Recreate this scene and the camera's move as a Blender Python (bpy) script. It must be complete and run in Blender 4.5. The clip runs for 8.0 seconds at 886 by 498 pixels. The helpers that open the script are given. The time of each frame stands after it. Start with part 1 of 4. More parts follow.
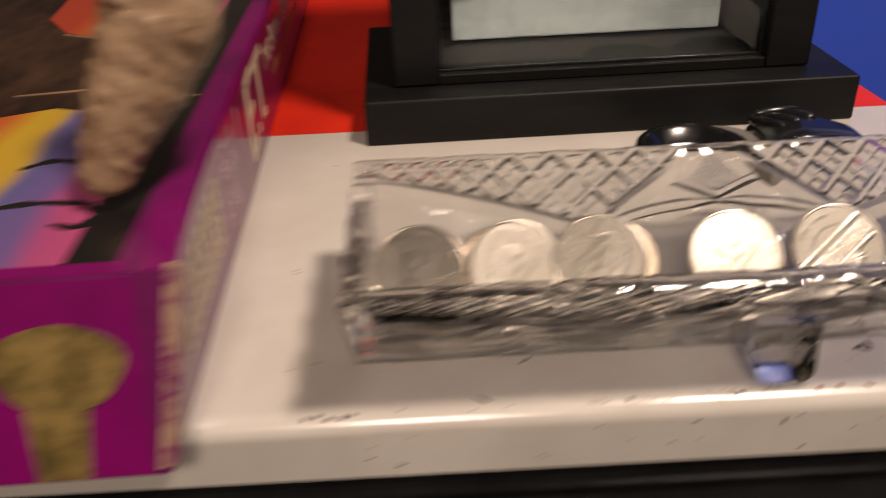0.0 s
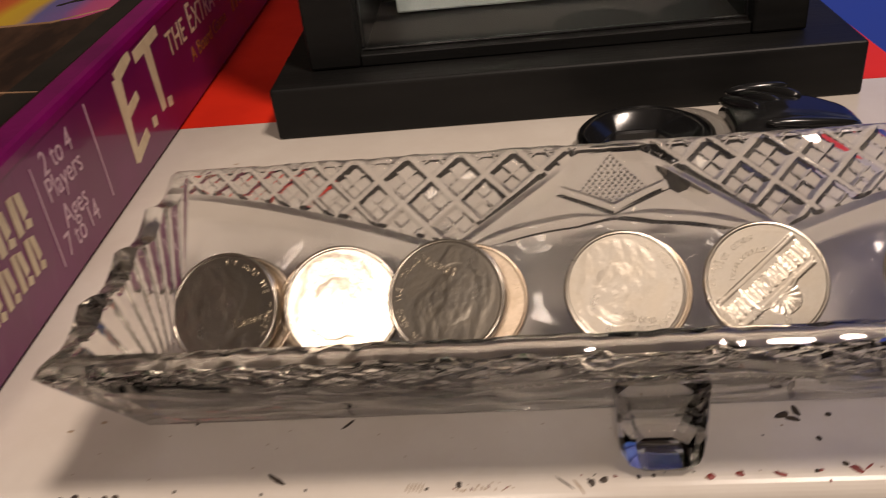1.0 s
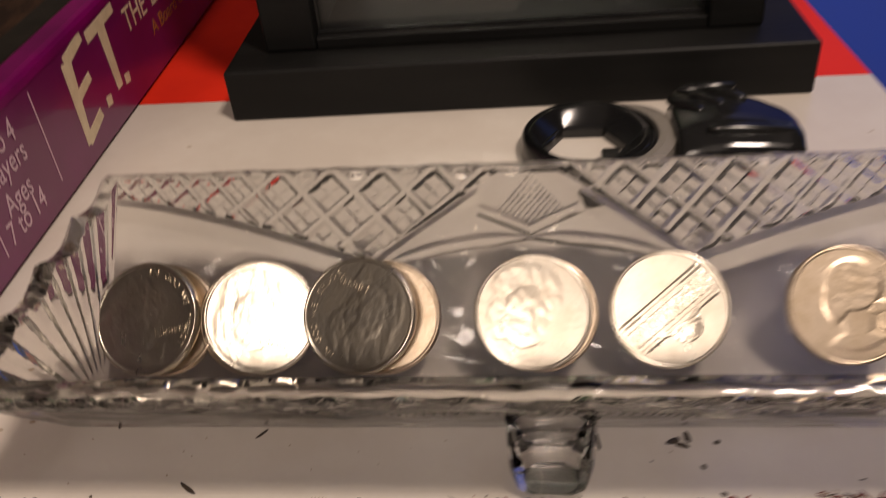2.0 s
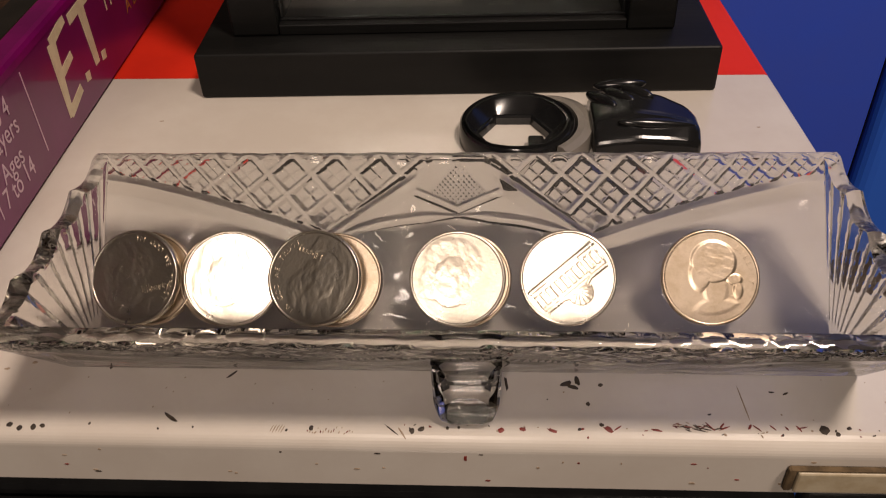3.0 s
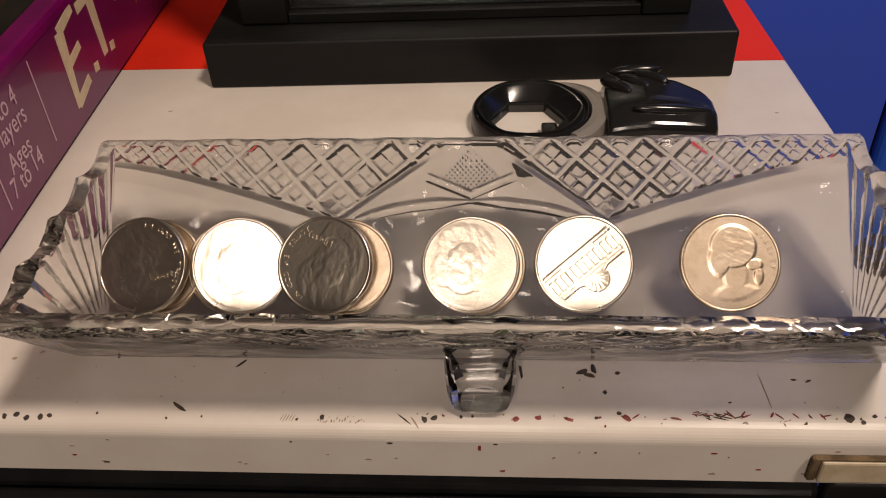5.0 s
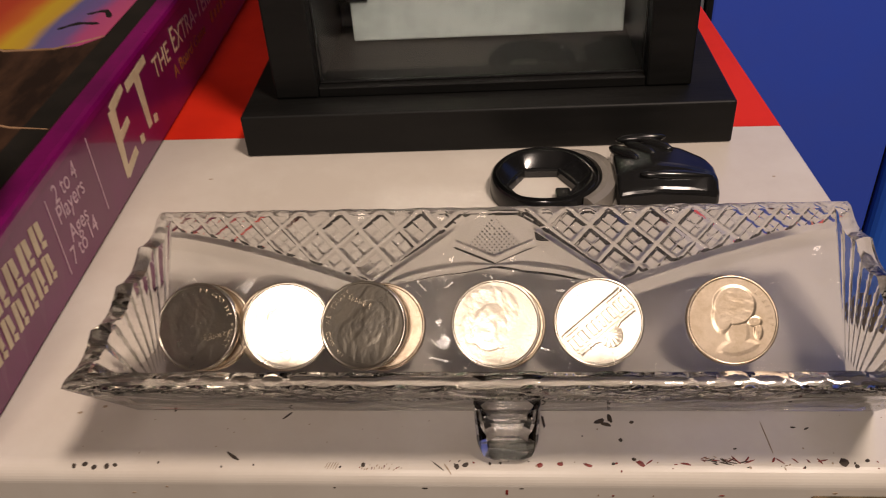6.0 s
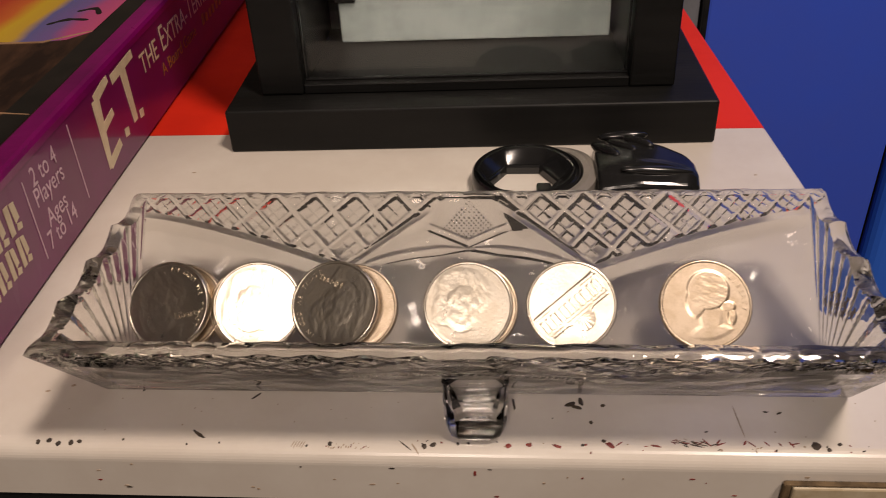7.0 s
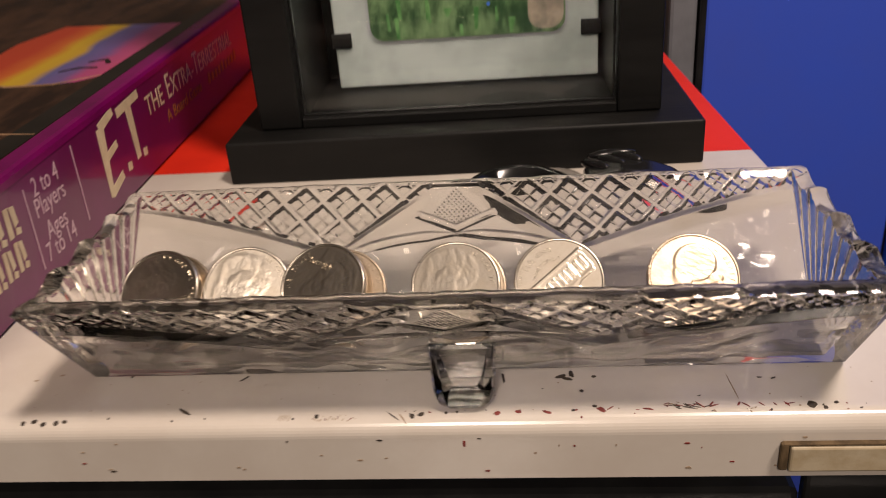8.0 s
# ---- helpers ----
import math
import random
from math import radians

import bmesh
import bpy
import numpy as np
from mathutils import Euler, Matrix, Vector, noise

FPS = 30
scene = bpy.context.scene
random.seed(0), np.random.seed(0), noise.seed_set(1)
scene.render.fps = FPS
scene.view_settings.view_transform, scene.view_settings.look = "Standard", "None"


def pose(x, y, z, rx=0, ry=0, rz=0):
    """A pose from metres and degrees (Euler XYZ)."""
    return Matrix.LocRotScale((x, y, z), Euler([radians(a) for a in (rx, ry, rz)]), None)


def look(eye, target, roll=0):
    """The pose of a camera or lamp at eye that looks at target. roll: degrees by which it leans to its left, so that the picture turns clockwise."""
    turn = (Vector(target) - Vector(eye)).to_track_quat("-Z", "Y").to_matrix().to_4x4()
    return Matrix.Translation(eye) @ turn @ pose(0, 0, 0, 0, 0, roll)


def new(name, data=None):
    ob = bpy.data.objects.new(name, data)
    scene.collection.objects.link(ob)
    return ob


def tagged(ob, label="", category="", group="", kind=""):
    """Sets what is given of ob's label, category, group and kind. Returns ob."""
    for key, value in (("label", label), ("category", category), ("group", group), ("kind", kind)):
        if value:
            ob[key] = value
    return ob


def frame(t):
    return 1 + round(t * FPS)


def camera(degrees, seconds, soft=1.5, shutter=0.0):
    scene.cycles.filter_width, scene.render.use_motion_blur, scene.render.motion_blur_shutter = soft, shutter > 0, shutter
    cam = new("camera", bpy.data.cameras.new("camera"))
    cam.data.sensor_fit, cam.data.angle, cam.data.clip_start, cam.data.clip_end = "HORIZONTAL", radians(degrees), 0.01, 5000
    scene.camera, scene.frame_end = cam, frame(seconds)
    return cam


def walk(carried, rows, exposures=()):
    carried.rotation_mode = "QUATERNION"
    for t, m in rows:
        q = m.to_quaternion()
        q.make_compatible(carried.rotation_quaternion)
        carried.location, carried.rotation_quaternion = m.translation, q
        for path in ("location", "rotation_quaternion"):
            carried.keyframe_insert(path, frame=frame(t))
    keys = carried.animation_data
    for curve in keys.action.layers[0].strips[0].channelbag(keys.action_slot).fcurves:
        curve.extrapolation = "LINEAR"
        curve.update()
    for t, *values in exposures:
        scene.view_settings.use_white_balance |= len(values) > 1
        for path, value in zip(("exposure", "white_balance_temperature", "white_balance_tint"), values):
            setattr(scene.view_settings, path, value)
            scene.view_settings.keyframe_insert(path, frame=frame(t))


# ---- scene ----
cam = camera(55.07, 8.0, 1.0, 0.8)
# t, eye x, y, z, yaw, pitch, roll
PATH = [
    (0, -0.06822, -0.16863, 0.11535, -0.871, -30.219, -2.527),
    (0.1, -0.05340, -0.16203, 0.11479, 0.818, -30.383, -3.226),
    (0.3, -0.02905, -0.14871, 0.10881, 3.941, -30.174, -5.005),
    (0.5, -0.02105, -0.13849, 0.10760, 5.570, -32.026, -5.679),
    (0.6, -0.02058, -0.13355, 0.10770, 6.420, -32.321, -6.090),
    (1, -0.01633, -0.12860, 0.10288, 6.673, -31.994, -6.828),
    (1.5, -0.00466, -0.11888, 0.10380, 7.395, -35.265, -6.582),
    (2, 0.00098, -0.12197, 0.11585, 7.683, -36.260, -5.847),
    (2.2, 0.00449, -0.13996, 0.12717, 5.171, -36.871, -3.692),
    (3.3, 0.00744, -0.14568, 0.13899, 4.152, -39.694, -2.259),
    (3.5, 0.00577, -0.14399, 0.13920, 4.438, -39.572, -2.447),
    (4, 0.00539, -0.14284, 0.13579, 5.053, -39.508, -2.930),
    (4.2, 0.00711, -0.14311, 0.13387, 5.199, -39.778, -3.060),
    (5.5, 0.00629, -0.14781, 0.13393, 4.923, -38.258, -3.341),
    (6, 0.00358, -0.15702, 0.14912, 5.476, -36.312, -3.994),
    (6.5, 0.00293, -0.16382, 0.14176, 5.845, -34.779, -4.022),
    (7, 0.01027, -0.16280, 0.13874, 5.463, -34.229, -3.198),
    (7.5, 0.01239, -0.16479, 0.13755, 5.661, -32.779, -2.843),
    (7.7, 0.01072, -0.17647, 0.12959, 5.253, -30.655, -3.351),
    (8, 0.01613, -0.18061, 0.11155, 5.921, -26.331, -4.547),
]


def aim(x, y, z, yaw, pitch, roll):
    a, b = radians(yaw), radians(pitch)
    way = Vector((-math.sin(a) * math.cos(b), math.cos(a) * math.cos(b), math.sin(b)))
    return look((x, y, z), Vector((x, y, z)) + way, roll)


walk(cam, [(t, aim(*row)) for t, *row in PATH], [(0.0, 0.36), (0.5, 0.22), (1.0, 0.1), (1.5, 0.0), (3.5, 0.04), (5.5, 0.08), (6.0, 0.14), (7.0, 0.14), (7.6, 0.2), (8.0, 0.36)])

# ---- light ----
world = bpy.data.worlds.new("room_air")
scene.world = world
world.use_nodes = True
world.node_tree.nodes["Background"].inputs[0].default_value = (0.9, 0.8, 0.7, 1)
world.node_tree.nodes["Background"].inputs[1].default_value = 0.02


def area_lamp(name, eye, target, size, watts, colour):
    data = bpy.data.lights.new(name, "AREA")
    data.shape, data.size, data.energy, data.color = "DISK", size, watts, colour
    ob = new(name, data)
    ob.matrix_world = look(eye, target)
    return ob


area_lamp("ceiling_lamp", (0.43, -0.35, 1.20), (0, 0, 0), 0.2, 11.5, (1.0, 0.81, 0.68))
area_lamp("wall_lamp", (-0.10, -1.26, 1.00), (0, 0, 0), 0.30, 8, (1.0, 0.81, 0.68))


# ---- materials ----
def material(name, colour, rough=0.5, metal=0.0, shine=0.5, second=None, scale=40.0, bump=0.0, bump_scale=400.0, coat=0.0, stretch=(1, 1, 1), mixing=(0.42, 0.62)):
    mat = bpy.data.materials.new(name)
    mat.use_nodes = True
    nodes, links = mat.node_tree.nodes, mat.node_tree.links
    shader = nodes["Principled BSDF"]
    shader.inputs["Base Color"].default_value = (*colour, 1)
    shader.inputs["Roughness"].default_value = rough
    shader.inputs["Metallic"].default_value = metal
    shader.inputs["Coat Weight"].default_value = coat
    shader.inputs["Coat Roughness"].default_value = 0.12
    shader.inputs["Specular IOR Level"].default_value = shine
    coords = nodes.new("ShaderNodeTexCoord")
    mapping = nodes.new("ShaderNodeMapping")
    mapping.inputs["Scale"].default_value = stretch
    links.new(coords.outputs["Object"], mapping.inputs["Vector"])
    if second:
        tex = nodes.new("ShaderNodeTexNoise")
        tex.inputs["Scale"].default_value, tex.inputs["Detail"].default_value = scale, 8
        tex.inputs["Roughness"].default_value = 0.65
        links.new(mapping.outputs[0], tex.inputs["Vector"])
        ramp = nodes.new("ShaderNodeValToRGB")
        ramp.color_ramp.elements[0].position, ramp.color_ramp.elements[1].position = mixing
        ramp.color_ramp.elements[0].color, ramp.color_ramp.elements[1].color = (*colour, 1), (*second, 1)
        links.new(tex.outputs["Fac"], ramp.inputs["Fac"])
        links.new(ramp.outputs["Color"], shader.inputs["Base Color"])
        spread = nodes.new("ShaderNodeMapRange")
        spread.inputs["To Min"].default_value, spread.inputs["To Max"].default_value = rough * 0.85, min(1.0, rough * 1.2)
        links.new(tex.outputs["Fac"], spread.inputs["Value"])
        links.new(spread.outputs[0], shader.inputs["Roughness"])
    if bump:
        fine = nodes.new("ShaderNodeTexNoise")
        fine.inputs["Scale"].default_value, fine.inputs["Detail"].default_value = bump_scale, 5
        links.new(mapping.outputs[0], fine.inputs["Vector"])
        relief = nodes.new("ShaderNodeBump")
        relief.inputs["Strength"].default_value, relief.inputs["Distance"].default_value = bump, 0.0004
        links.new(fine.outputs["Fac"], relief.inputs["Height"])
        links.new(relief.outputs["Normal"], shader.inputs["Normal"])
    return mat


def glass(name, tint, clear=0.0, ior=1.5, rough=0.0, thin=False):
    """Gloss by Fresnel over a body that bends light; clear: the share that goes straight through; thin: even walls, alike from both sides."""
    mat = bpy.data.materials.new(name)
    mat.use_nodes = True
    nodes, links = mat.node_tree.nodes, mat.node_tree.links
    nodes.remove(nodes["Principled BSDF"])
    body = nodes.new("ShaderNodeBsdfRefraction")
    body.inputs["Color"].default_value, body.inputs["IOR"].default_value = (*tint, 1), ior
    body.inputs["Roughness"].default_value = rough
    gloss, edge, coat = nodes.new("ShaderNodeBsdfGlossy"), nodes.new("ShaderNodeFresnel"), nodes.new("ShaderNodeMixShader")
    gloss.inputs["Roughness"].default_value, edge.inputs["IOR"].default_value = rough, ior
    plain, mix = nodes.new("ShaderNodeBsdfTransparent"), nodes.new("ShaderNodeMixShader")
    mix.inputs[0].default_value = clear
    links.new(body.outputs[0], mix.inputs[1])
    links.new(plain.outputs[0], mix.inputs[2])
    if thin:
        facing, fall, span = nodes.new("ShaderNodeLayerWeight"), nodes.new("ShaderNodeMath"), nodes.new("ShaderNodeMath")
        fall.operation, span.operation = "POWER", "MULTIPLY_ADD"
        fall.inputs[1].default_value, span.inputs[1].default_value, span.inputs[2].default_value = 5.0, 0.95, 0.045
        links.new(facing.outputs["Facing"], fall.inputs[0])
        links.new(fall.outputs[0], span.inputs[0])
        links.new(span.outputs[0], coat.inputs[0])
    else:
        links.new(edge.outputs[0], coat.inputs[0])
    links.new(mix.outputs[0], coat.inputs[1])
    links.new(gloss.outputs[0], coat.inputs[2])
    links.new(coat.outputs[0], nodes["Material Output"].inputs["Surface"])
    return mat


WHITE = material("white_enamel", (0.66, 0.60, 0.53), 0.22, second=(0.72, 0.67, 0.60), scale=18, bump=0.08, bump_scale=120, coat=0.3)
RED = material("red_enamel", (0.78, 0.032, 0.012), 0.45, shine=0.2, second=(0.70, 0.026, 0.011), scale=25, bump=0.1, bump_scale=150)
BLACK_WOOD = material("black_lacquered_wood", (0.0058, 0.0058, 0.0056), 0.48, shine=0.2, second=(0.010, 0.0098, 0.0094), scale=60, bump=0.25, bump_scale=500, stretch=(0.15, 1, 1))
BLACK_GLOSS = material("black_plastic", (0.008, 0.008, 0.0085), 0.16, second=(0.012, 0.012, 0.012), scale=50, shine=0.4, coat=0.08)
GREY_MATT = material("grey_plastic", (0.17, 0.155, 0.135), 0.42, second=(0.21, 0.19, 0.165), scale=80)
BLACK_SATIN = material("black_satin", (0.012, 0.012, 0.013), 0.3, second=(0.022, 0.022, 0.022), scale=30, bump=0.2, bump_scale=80)
CREAM = material("cream_paint", (0.55, 0.47, 0.33), 0.45, second=(0.42, 0.33, 0.2), scale=90, bump=0.2)
RUST = material("brown_grime", (0.07, 0.045, 0.02), 0.8, second=(0.15, 0.10, 0.05), scale=300)
BLUE = material("blue_paint", (0.065, 0.12, 0.68), 0.32, second=(0.055, 0.12, 0.74), scale=5, bump=0.1, bump_scale=60)
# Brighter copy of the blue, with the angled panel's light put into its colour.
LIT_BLUE = material("lit_blue", (0.05, 0.19, 0.92), 0.35, second=(0.05, 0.21, 0.95), scale=5, bump=0.1, bump_scale=60)
STEEL = material("grey_steel", (0.33, 0.34, 0.38), 0.4, 0.4, second=(0.26, 0.27, 0.3), scale=30)
PURPLE = material("purple_card", (0.135, 0.006, 0.080), 0.34, second=(0.165, 0.008, 0.105), scale=22, bump=0.03, bump_scale=300, coat=0.5)
PURPLE.node_tree.nodes["Principled BSDF"].inputs["Coat Roughness"].default_value = 0.05
MAGENTA = material("magenta_card", (0.22, 0.003, 0.125), 0.28, second=(0.16, 0.003, 0.095), scale=30, bump=0.15, bump_scale=300, coat=0.35)
WORN = material("worn_card_edge", (0.36, 0.22, 0.15), 0.7, second=(0.18, 0.012, 0.09), scale=160, mixing=(0.44, 0.56))
CREAM_INK = material("cream_ink", (0.72, 0.60, 0.42), 0.4, second=(0.62, 0.5, 0.34), scale=150)
PINK_INK = material("pale_pink_ink", (0.66, 0.46, 0.54), 0.4, second=(0.58, 0.40, 0.48), scale=200)
GOLD_INK = material("gold_ink", (0.42, 0.16, 0.03), 0.4, second=(0.32, 0.12, 0.03), scale=200)
ART_DARK = material("printed_brown", (0.018, 0.010, 0.0075), 0.34, second=(0.085, 0.042, 0.024), scale=38, coat=0.12, stretch=(2.2, 0.7, 1), mixing=(0.38, 0.72))
ART_BLACK = material("printed_black", (0.010, 0.010, 0.009), 0.3, second=(0.018, 0.016, 0.014), scale=30, coat=0.3)
ART_TAN = material("printed_tan", (0.46, 0.29, 0.17), 0.35, second=(0.24, 0.13, 0.07), scale=70, coat=0.3, stretch=(1, 2.2, 1), mixing=(0.36, 0.68))
ART_OLIVE = material("printed_olive", (0.28, 0.19, 0.06), 0.35, second=(0.10, 0.07, 0.02), scale=120, coat=0.3, mixing=(0.40, 0.62))
CARD_WHITE = material("silver_white_card", (0.34, 0.38, 0.37), 0.35, second=(0.26, 0.30, 0.29), scale=45)
CARD_GREEN = material("printed_green", (0.012, 0.045, 0.014), 0.3, second=(0.17, 0.26, 0.13), scale=110, stretch=(1, 1, 0.5), mixing=(0.40, 0.66))
ART_LEAF = material("printed_leaf_green", (0.03, 0.13, 0.03), 0.3, second=(0.12, 0.26, 0.09), scale=160)
DARK_BACK = material("dark_backing", (0.004, 0.004, 0.004), 0.5, shine=0.2, second=(0.010, 0.010, 0.009), scale=40)
SPECK_DARK = material("dark_fleck", (0.035, 0.025, 0.02), 0.6, second=(0.07, 0.05, 0.03), scale=500)
SPECK_RED = material("red_fleck", (0.24, 0.028, 0.02), 0.5, second=(0.12, 0.025, 0.02), scale=500)
SPECK_TAN = material("brown_stain", (0.33, 0.24, 0.16), 0.5, second=(0.42, 0.33, 0.24), scale=500)
NICKEL = material("bright_nickel", (0.61, 0.56, 0.48), 0.28, 1.0, second=(0.53, 0.475, 0.39), scale=260, bump=0.05, bump_scale=1500)
OLD_NICKEL = material("worn_nickel", (0.58, 0.48, 0.37), 0.34, 1.0, second=(0.45, 0.36, 0.26), scale=260, bump=0.05, bump_scale=1500)
WALL_PAINT = material("wall_paint", (0.15, 0.125, 0.105), 0.8, second=(0.13, 0.11, 0.09), scale=3)
CEILING_PAINT = material("ceiling_paint", (0.32, 0.29, 0.26), 0.85, second=(0.28, 0.255, 0.225), scale=3)
FLOOR_WOOD = material("floor_wood", (0.14, 0.085, 0.05), 0.5, second=(0.09, 0.055, 0.03), scale=6, stretch=(1, 8, 1))
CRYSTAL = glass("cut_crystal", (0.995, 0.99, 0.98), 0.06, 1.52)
# Same glass passing more light straight, to lighten the shade seen behind it.
LIT_CRYSTAL = glass("lit_crystal", (0.985, 0.98, 0.965), 0.62, 1.52, 0.04, True)
# Clearer copy of the crystal, so that the foot comes out brighter.
LIT_FOOT_GLASS = glass("lit_foot_crystal", (0.99, 0.985, 0.97), 0.22, 1.50)
PANE = glass("clear_pane", (0.98, 0.99, 0.985), 0.0, 1.45)


def rainbow(name):
    """Airbrushed colour bands that run along the box, by distance from its long edge."""
    mat = material(name, (0.5, 0.1, 0.2), 0.3, coat=0.3)
    nodes, links = mat.node_tree.nodes, mat.node_tree.links
    coords, split = nodes.new("ShaderNodeTexCoord"), nodes.new("ShaderNodeSeparateXYZ")
    wob, total = nodes.new("ShaderNodeTexNoise"), nodes.new("ShaderNodeMath")
    wob.inputs["Scale"].default_value = 35
    links.new(coords.outputs["Object"], split.inputs[0])
    links.new(coords.outputs["Object"], wob.inputs["Vector"])
    total.operation = "MULTIPLY_ADD"
    total.inputs[1].default_value = 0.010
    links.new(wob.outputs["Fac"], total.inputs[0])
    links.new(split.outputs["X"], total.inputs[2])
    reach = nodes.new("ShaderNodeMapRange")
    reach.inputs["From Min"].default_value, reach.inputs["From Max"].default_value = -0.062, -0.008
    links.new(total.outputs[0], reach.inputs["Value"])
    ramp = nodes.new("ShaderNodeValToRGB")
    bands = ((0.0, (0.50, 0.06, 0.025)), (0.20, (0.60, 0.14, 0.03)), (0.34, (0.62, 0.40, 0.03)), (0.46, (0.58, 0.36, 0.04)), (0.54, (0.13, 0.12, 0.30)), (0.70, (0.18, 0.11, 0.30)), (0.80, (0.46, 0.08, 0.22)), (1.0, (0.55, 0.09, 0.20)))
    for k, (at, colour) in enumerate(bands):
        stop = ramp.color_ramp.elements[k] if k < 2 else ramp.color_ramp.elements.new(at)
        stop.position, stop.color = at, (*colour, 1)
    links.new(reach.outputs[0], ramp.inputs["Fac"])
    links.new(ramp.outputs["Color"], nodes["Principled BSDF"].inputs["Base Color"])
    return mat


ART_RAINBOW = rainbow("printed_rainbow")


# ---- builders ----
def mesh_part(name, verts, faces, mat, parent=None, label="", smooth=False):
    data = bpy.data.meshes.new(name)
    data.from_pydata([tuple(v) for v in verts], [], [tuple(f) for f in faces])
    data.materials.append(mat)
    if smooth:
        data.polygons.foreach_set("use_smooth", [True] * len(data.polygons))
    data.update()
    ob = new(name, data)
    if parent:
        ob.parent = parent
    return tagged(ob, label) if label else ob


def part(name, bm, mat, parent=None, label="", smooth=False):
    bmesh.ops.recalc_face_normals(bm, faces=bm.faces)
    data = bpy.data.meshes.new(name)
    bm.to_mesh(data)
    bm.free()
    data.materials.append(mat)
    if smooth:
        data.polygons.foreach_set("use_smooth", [True] * len(data.polygons))
    ob = new(name, data)
    if parent:
        ob.parent = parent
    return tagged(ob, label) if label else ob


def block(x0, x1, y0, y1, z0, z1, bevel=0.0, steps=2):
    bm = bmesh.new()
    bmesh.ops.create_cube(bm, size=1)
    for v in bm.verts:
        v.co = Vector(((x0 + x1) / 2 + v.co.x * (x1 - x0), (y0 + y1) / 2 + v.co.y * (y1 - y0), (z0 + z1) / 2 + v.co.z * (z1 - z0)))
    if bevel:
        bmesh.ops.bevel(bm, geom=list(bm.edges), offset=bevel, segments=steps, profile=0.5, affect="EDGES")
    return bm


def sheet(points, thick, way):
    """A thin flat piece with the given outline, thick along way."""
    bm = bmesh.new()
    f = bm.faces.new([bm.verts.new(p) for p in points])
    up = bmesh.ops.extrude_face_region(bm, geom=[f])
    for v in up["geom"]:
        if isinstance(v, bmesh.types.BMVert):
            v.co += Vector(way) * thick
    return bm


def empty(name, label, category, at=(0, 0, 0), turn=0.0, group=""):
    ob = new(name)
    ob.matrix_world = pose(*at, 0, 0, turn)
    return tagged(ob, label, category, group)


# ---- room ----
def room_plane(name, x0, x1, y0, y1, z0, z1, mat):
    return tagged(part(name, block(x0, x1, y0, y1, z0, z1), mat), "plain painted room surface", "wall", kind="structure")


room_plane("floor", -2, 2, -2.6, 1.3, -1.15, -1.1, FLOOR_WOOD)
room_plane("ceiling", -2, 2, -2.6, 1.3, 1.4, 1.45, CEILING_PAINT)
room_plane("wall_south", -2, 2, -2.65, -2.6, -1.1, 1.4, WALL_PAINT)
room_plane("wall_north", -2, 2, 1.3, 1.35, -1.1, 1.4, WALL_PAINT)
room_plane("wall_west", -2.05, -2, -2.6, 1.3, -1.1, 1.4, WALL_PAINT)
room_plane("wall_east", 2, 2.05, -2.6, 1.3, -1.1, 1.4, WALL_PAINT)


# ---- shelf with a rolled front edge ----
FRONT, ROLL, DROP, SPLIT = -0.0377, 0.0042, -0.0155, 0.1155


def shelf_right(y):
    return 0.1065 - 0.052 * y


def shelf_z(y):
    """Height of the painted top, with the roll at its front."""
    q = FRONT + ROLL - y
    return 0.0 if q <= 0 else math.sqrt(max(ROLL * ROLL - q * q, 0)) - ROLL


shelf = empty("shelf", "white and red enamelled metal shelf, chipped along its rolled front edge", "shelf")
tagged(shelf, kind="structure")


def shelf_slab(name, profile, mat, label):
    """A slab with the profile (y, z) from the far left to the slanting right edge."""
    verts, faces, n = [], [], len(profile)
    for side in (0, 1):
        for y, z in profile:
            verts.append((-0.5 if side == 0 else shelf_right(max(y, -0.03)), y, z))
    for i in range(n):
        j = (i + 1) % n
        faces.append((i, n + i, n + j, j))
    faces += [tuple(range(n)), tuple(reversed(range(n, 2 * n)))]
    bm = bmesh.new()
    vs = [bm.verts.new(v) for v in verts]
    for f in faces:
        bm.faces.new([vs[k] for k in f])
    edges = [e for e in bm.edges if all(v.co.x > 0 and abs(v.co.z) < 1e-5 for v in e.verts)]
    bmesh.ops.bevel(bm, geom=edges, offset=0.0015, segments=3, profile=0.5, affect="EDGES")
    return part(name, bm, mat, shelf, label)


roll = [(FRONT + ROLL - ROLL * math.sin(a), -ROLL + ROLL * math.cos(a)) for a in [radians(9 * k) for k in range(11)]]
shelf_slab("shelf_front", [(SPLIT, 0.0)] + roll + [(FRONT, DROP), (FRONT + 0.0015, DROP), (SPLIT, DROP)], WHITE, "white enamel front of the shelf")
shelf_slab("shelf_back", [(0.50, 0.0), (SPLIT + 0.0003, 0.0), (SPLIT + 0.0003, DROP), (0.50, DROP)], RED, "red enamel back of the shelf")


# ---- black drawer cabinet below ----
cabinet = empty("drawer_cabinet", "glossy black drawer cabinet under the white shelf", "cabinet")
part("body", block(-0.52, 0.075, -0.034, 0.48, -0.60, -0.0235, 0.002), BLACK_SATIN, cabinet)
part("drawer_lip", block(-0.52, 0.30, -0.068, -0.0345, -0.045, -0.0245, 0.004, 4), BLACK_GLOSS, cabinet)

part("drawer_front", block(0.0755, 0.30, -0.0342, -0.0300, -0.60, -0.0160, 0.001), BLACK_SATIN, cabinet)

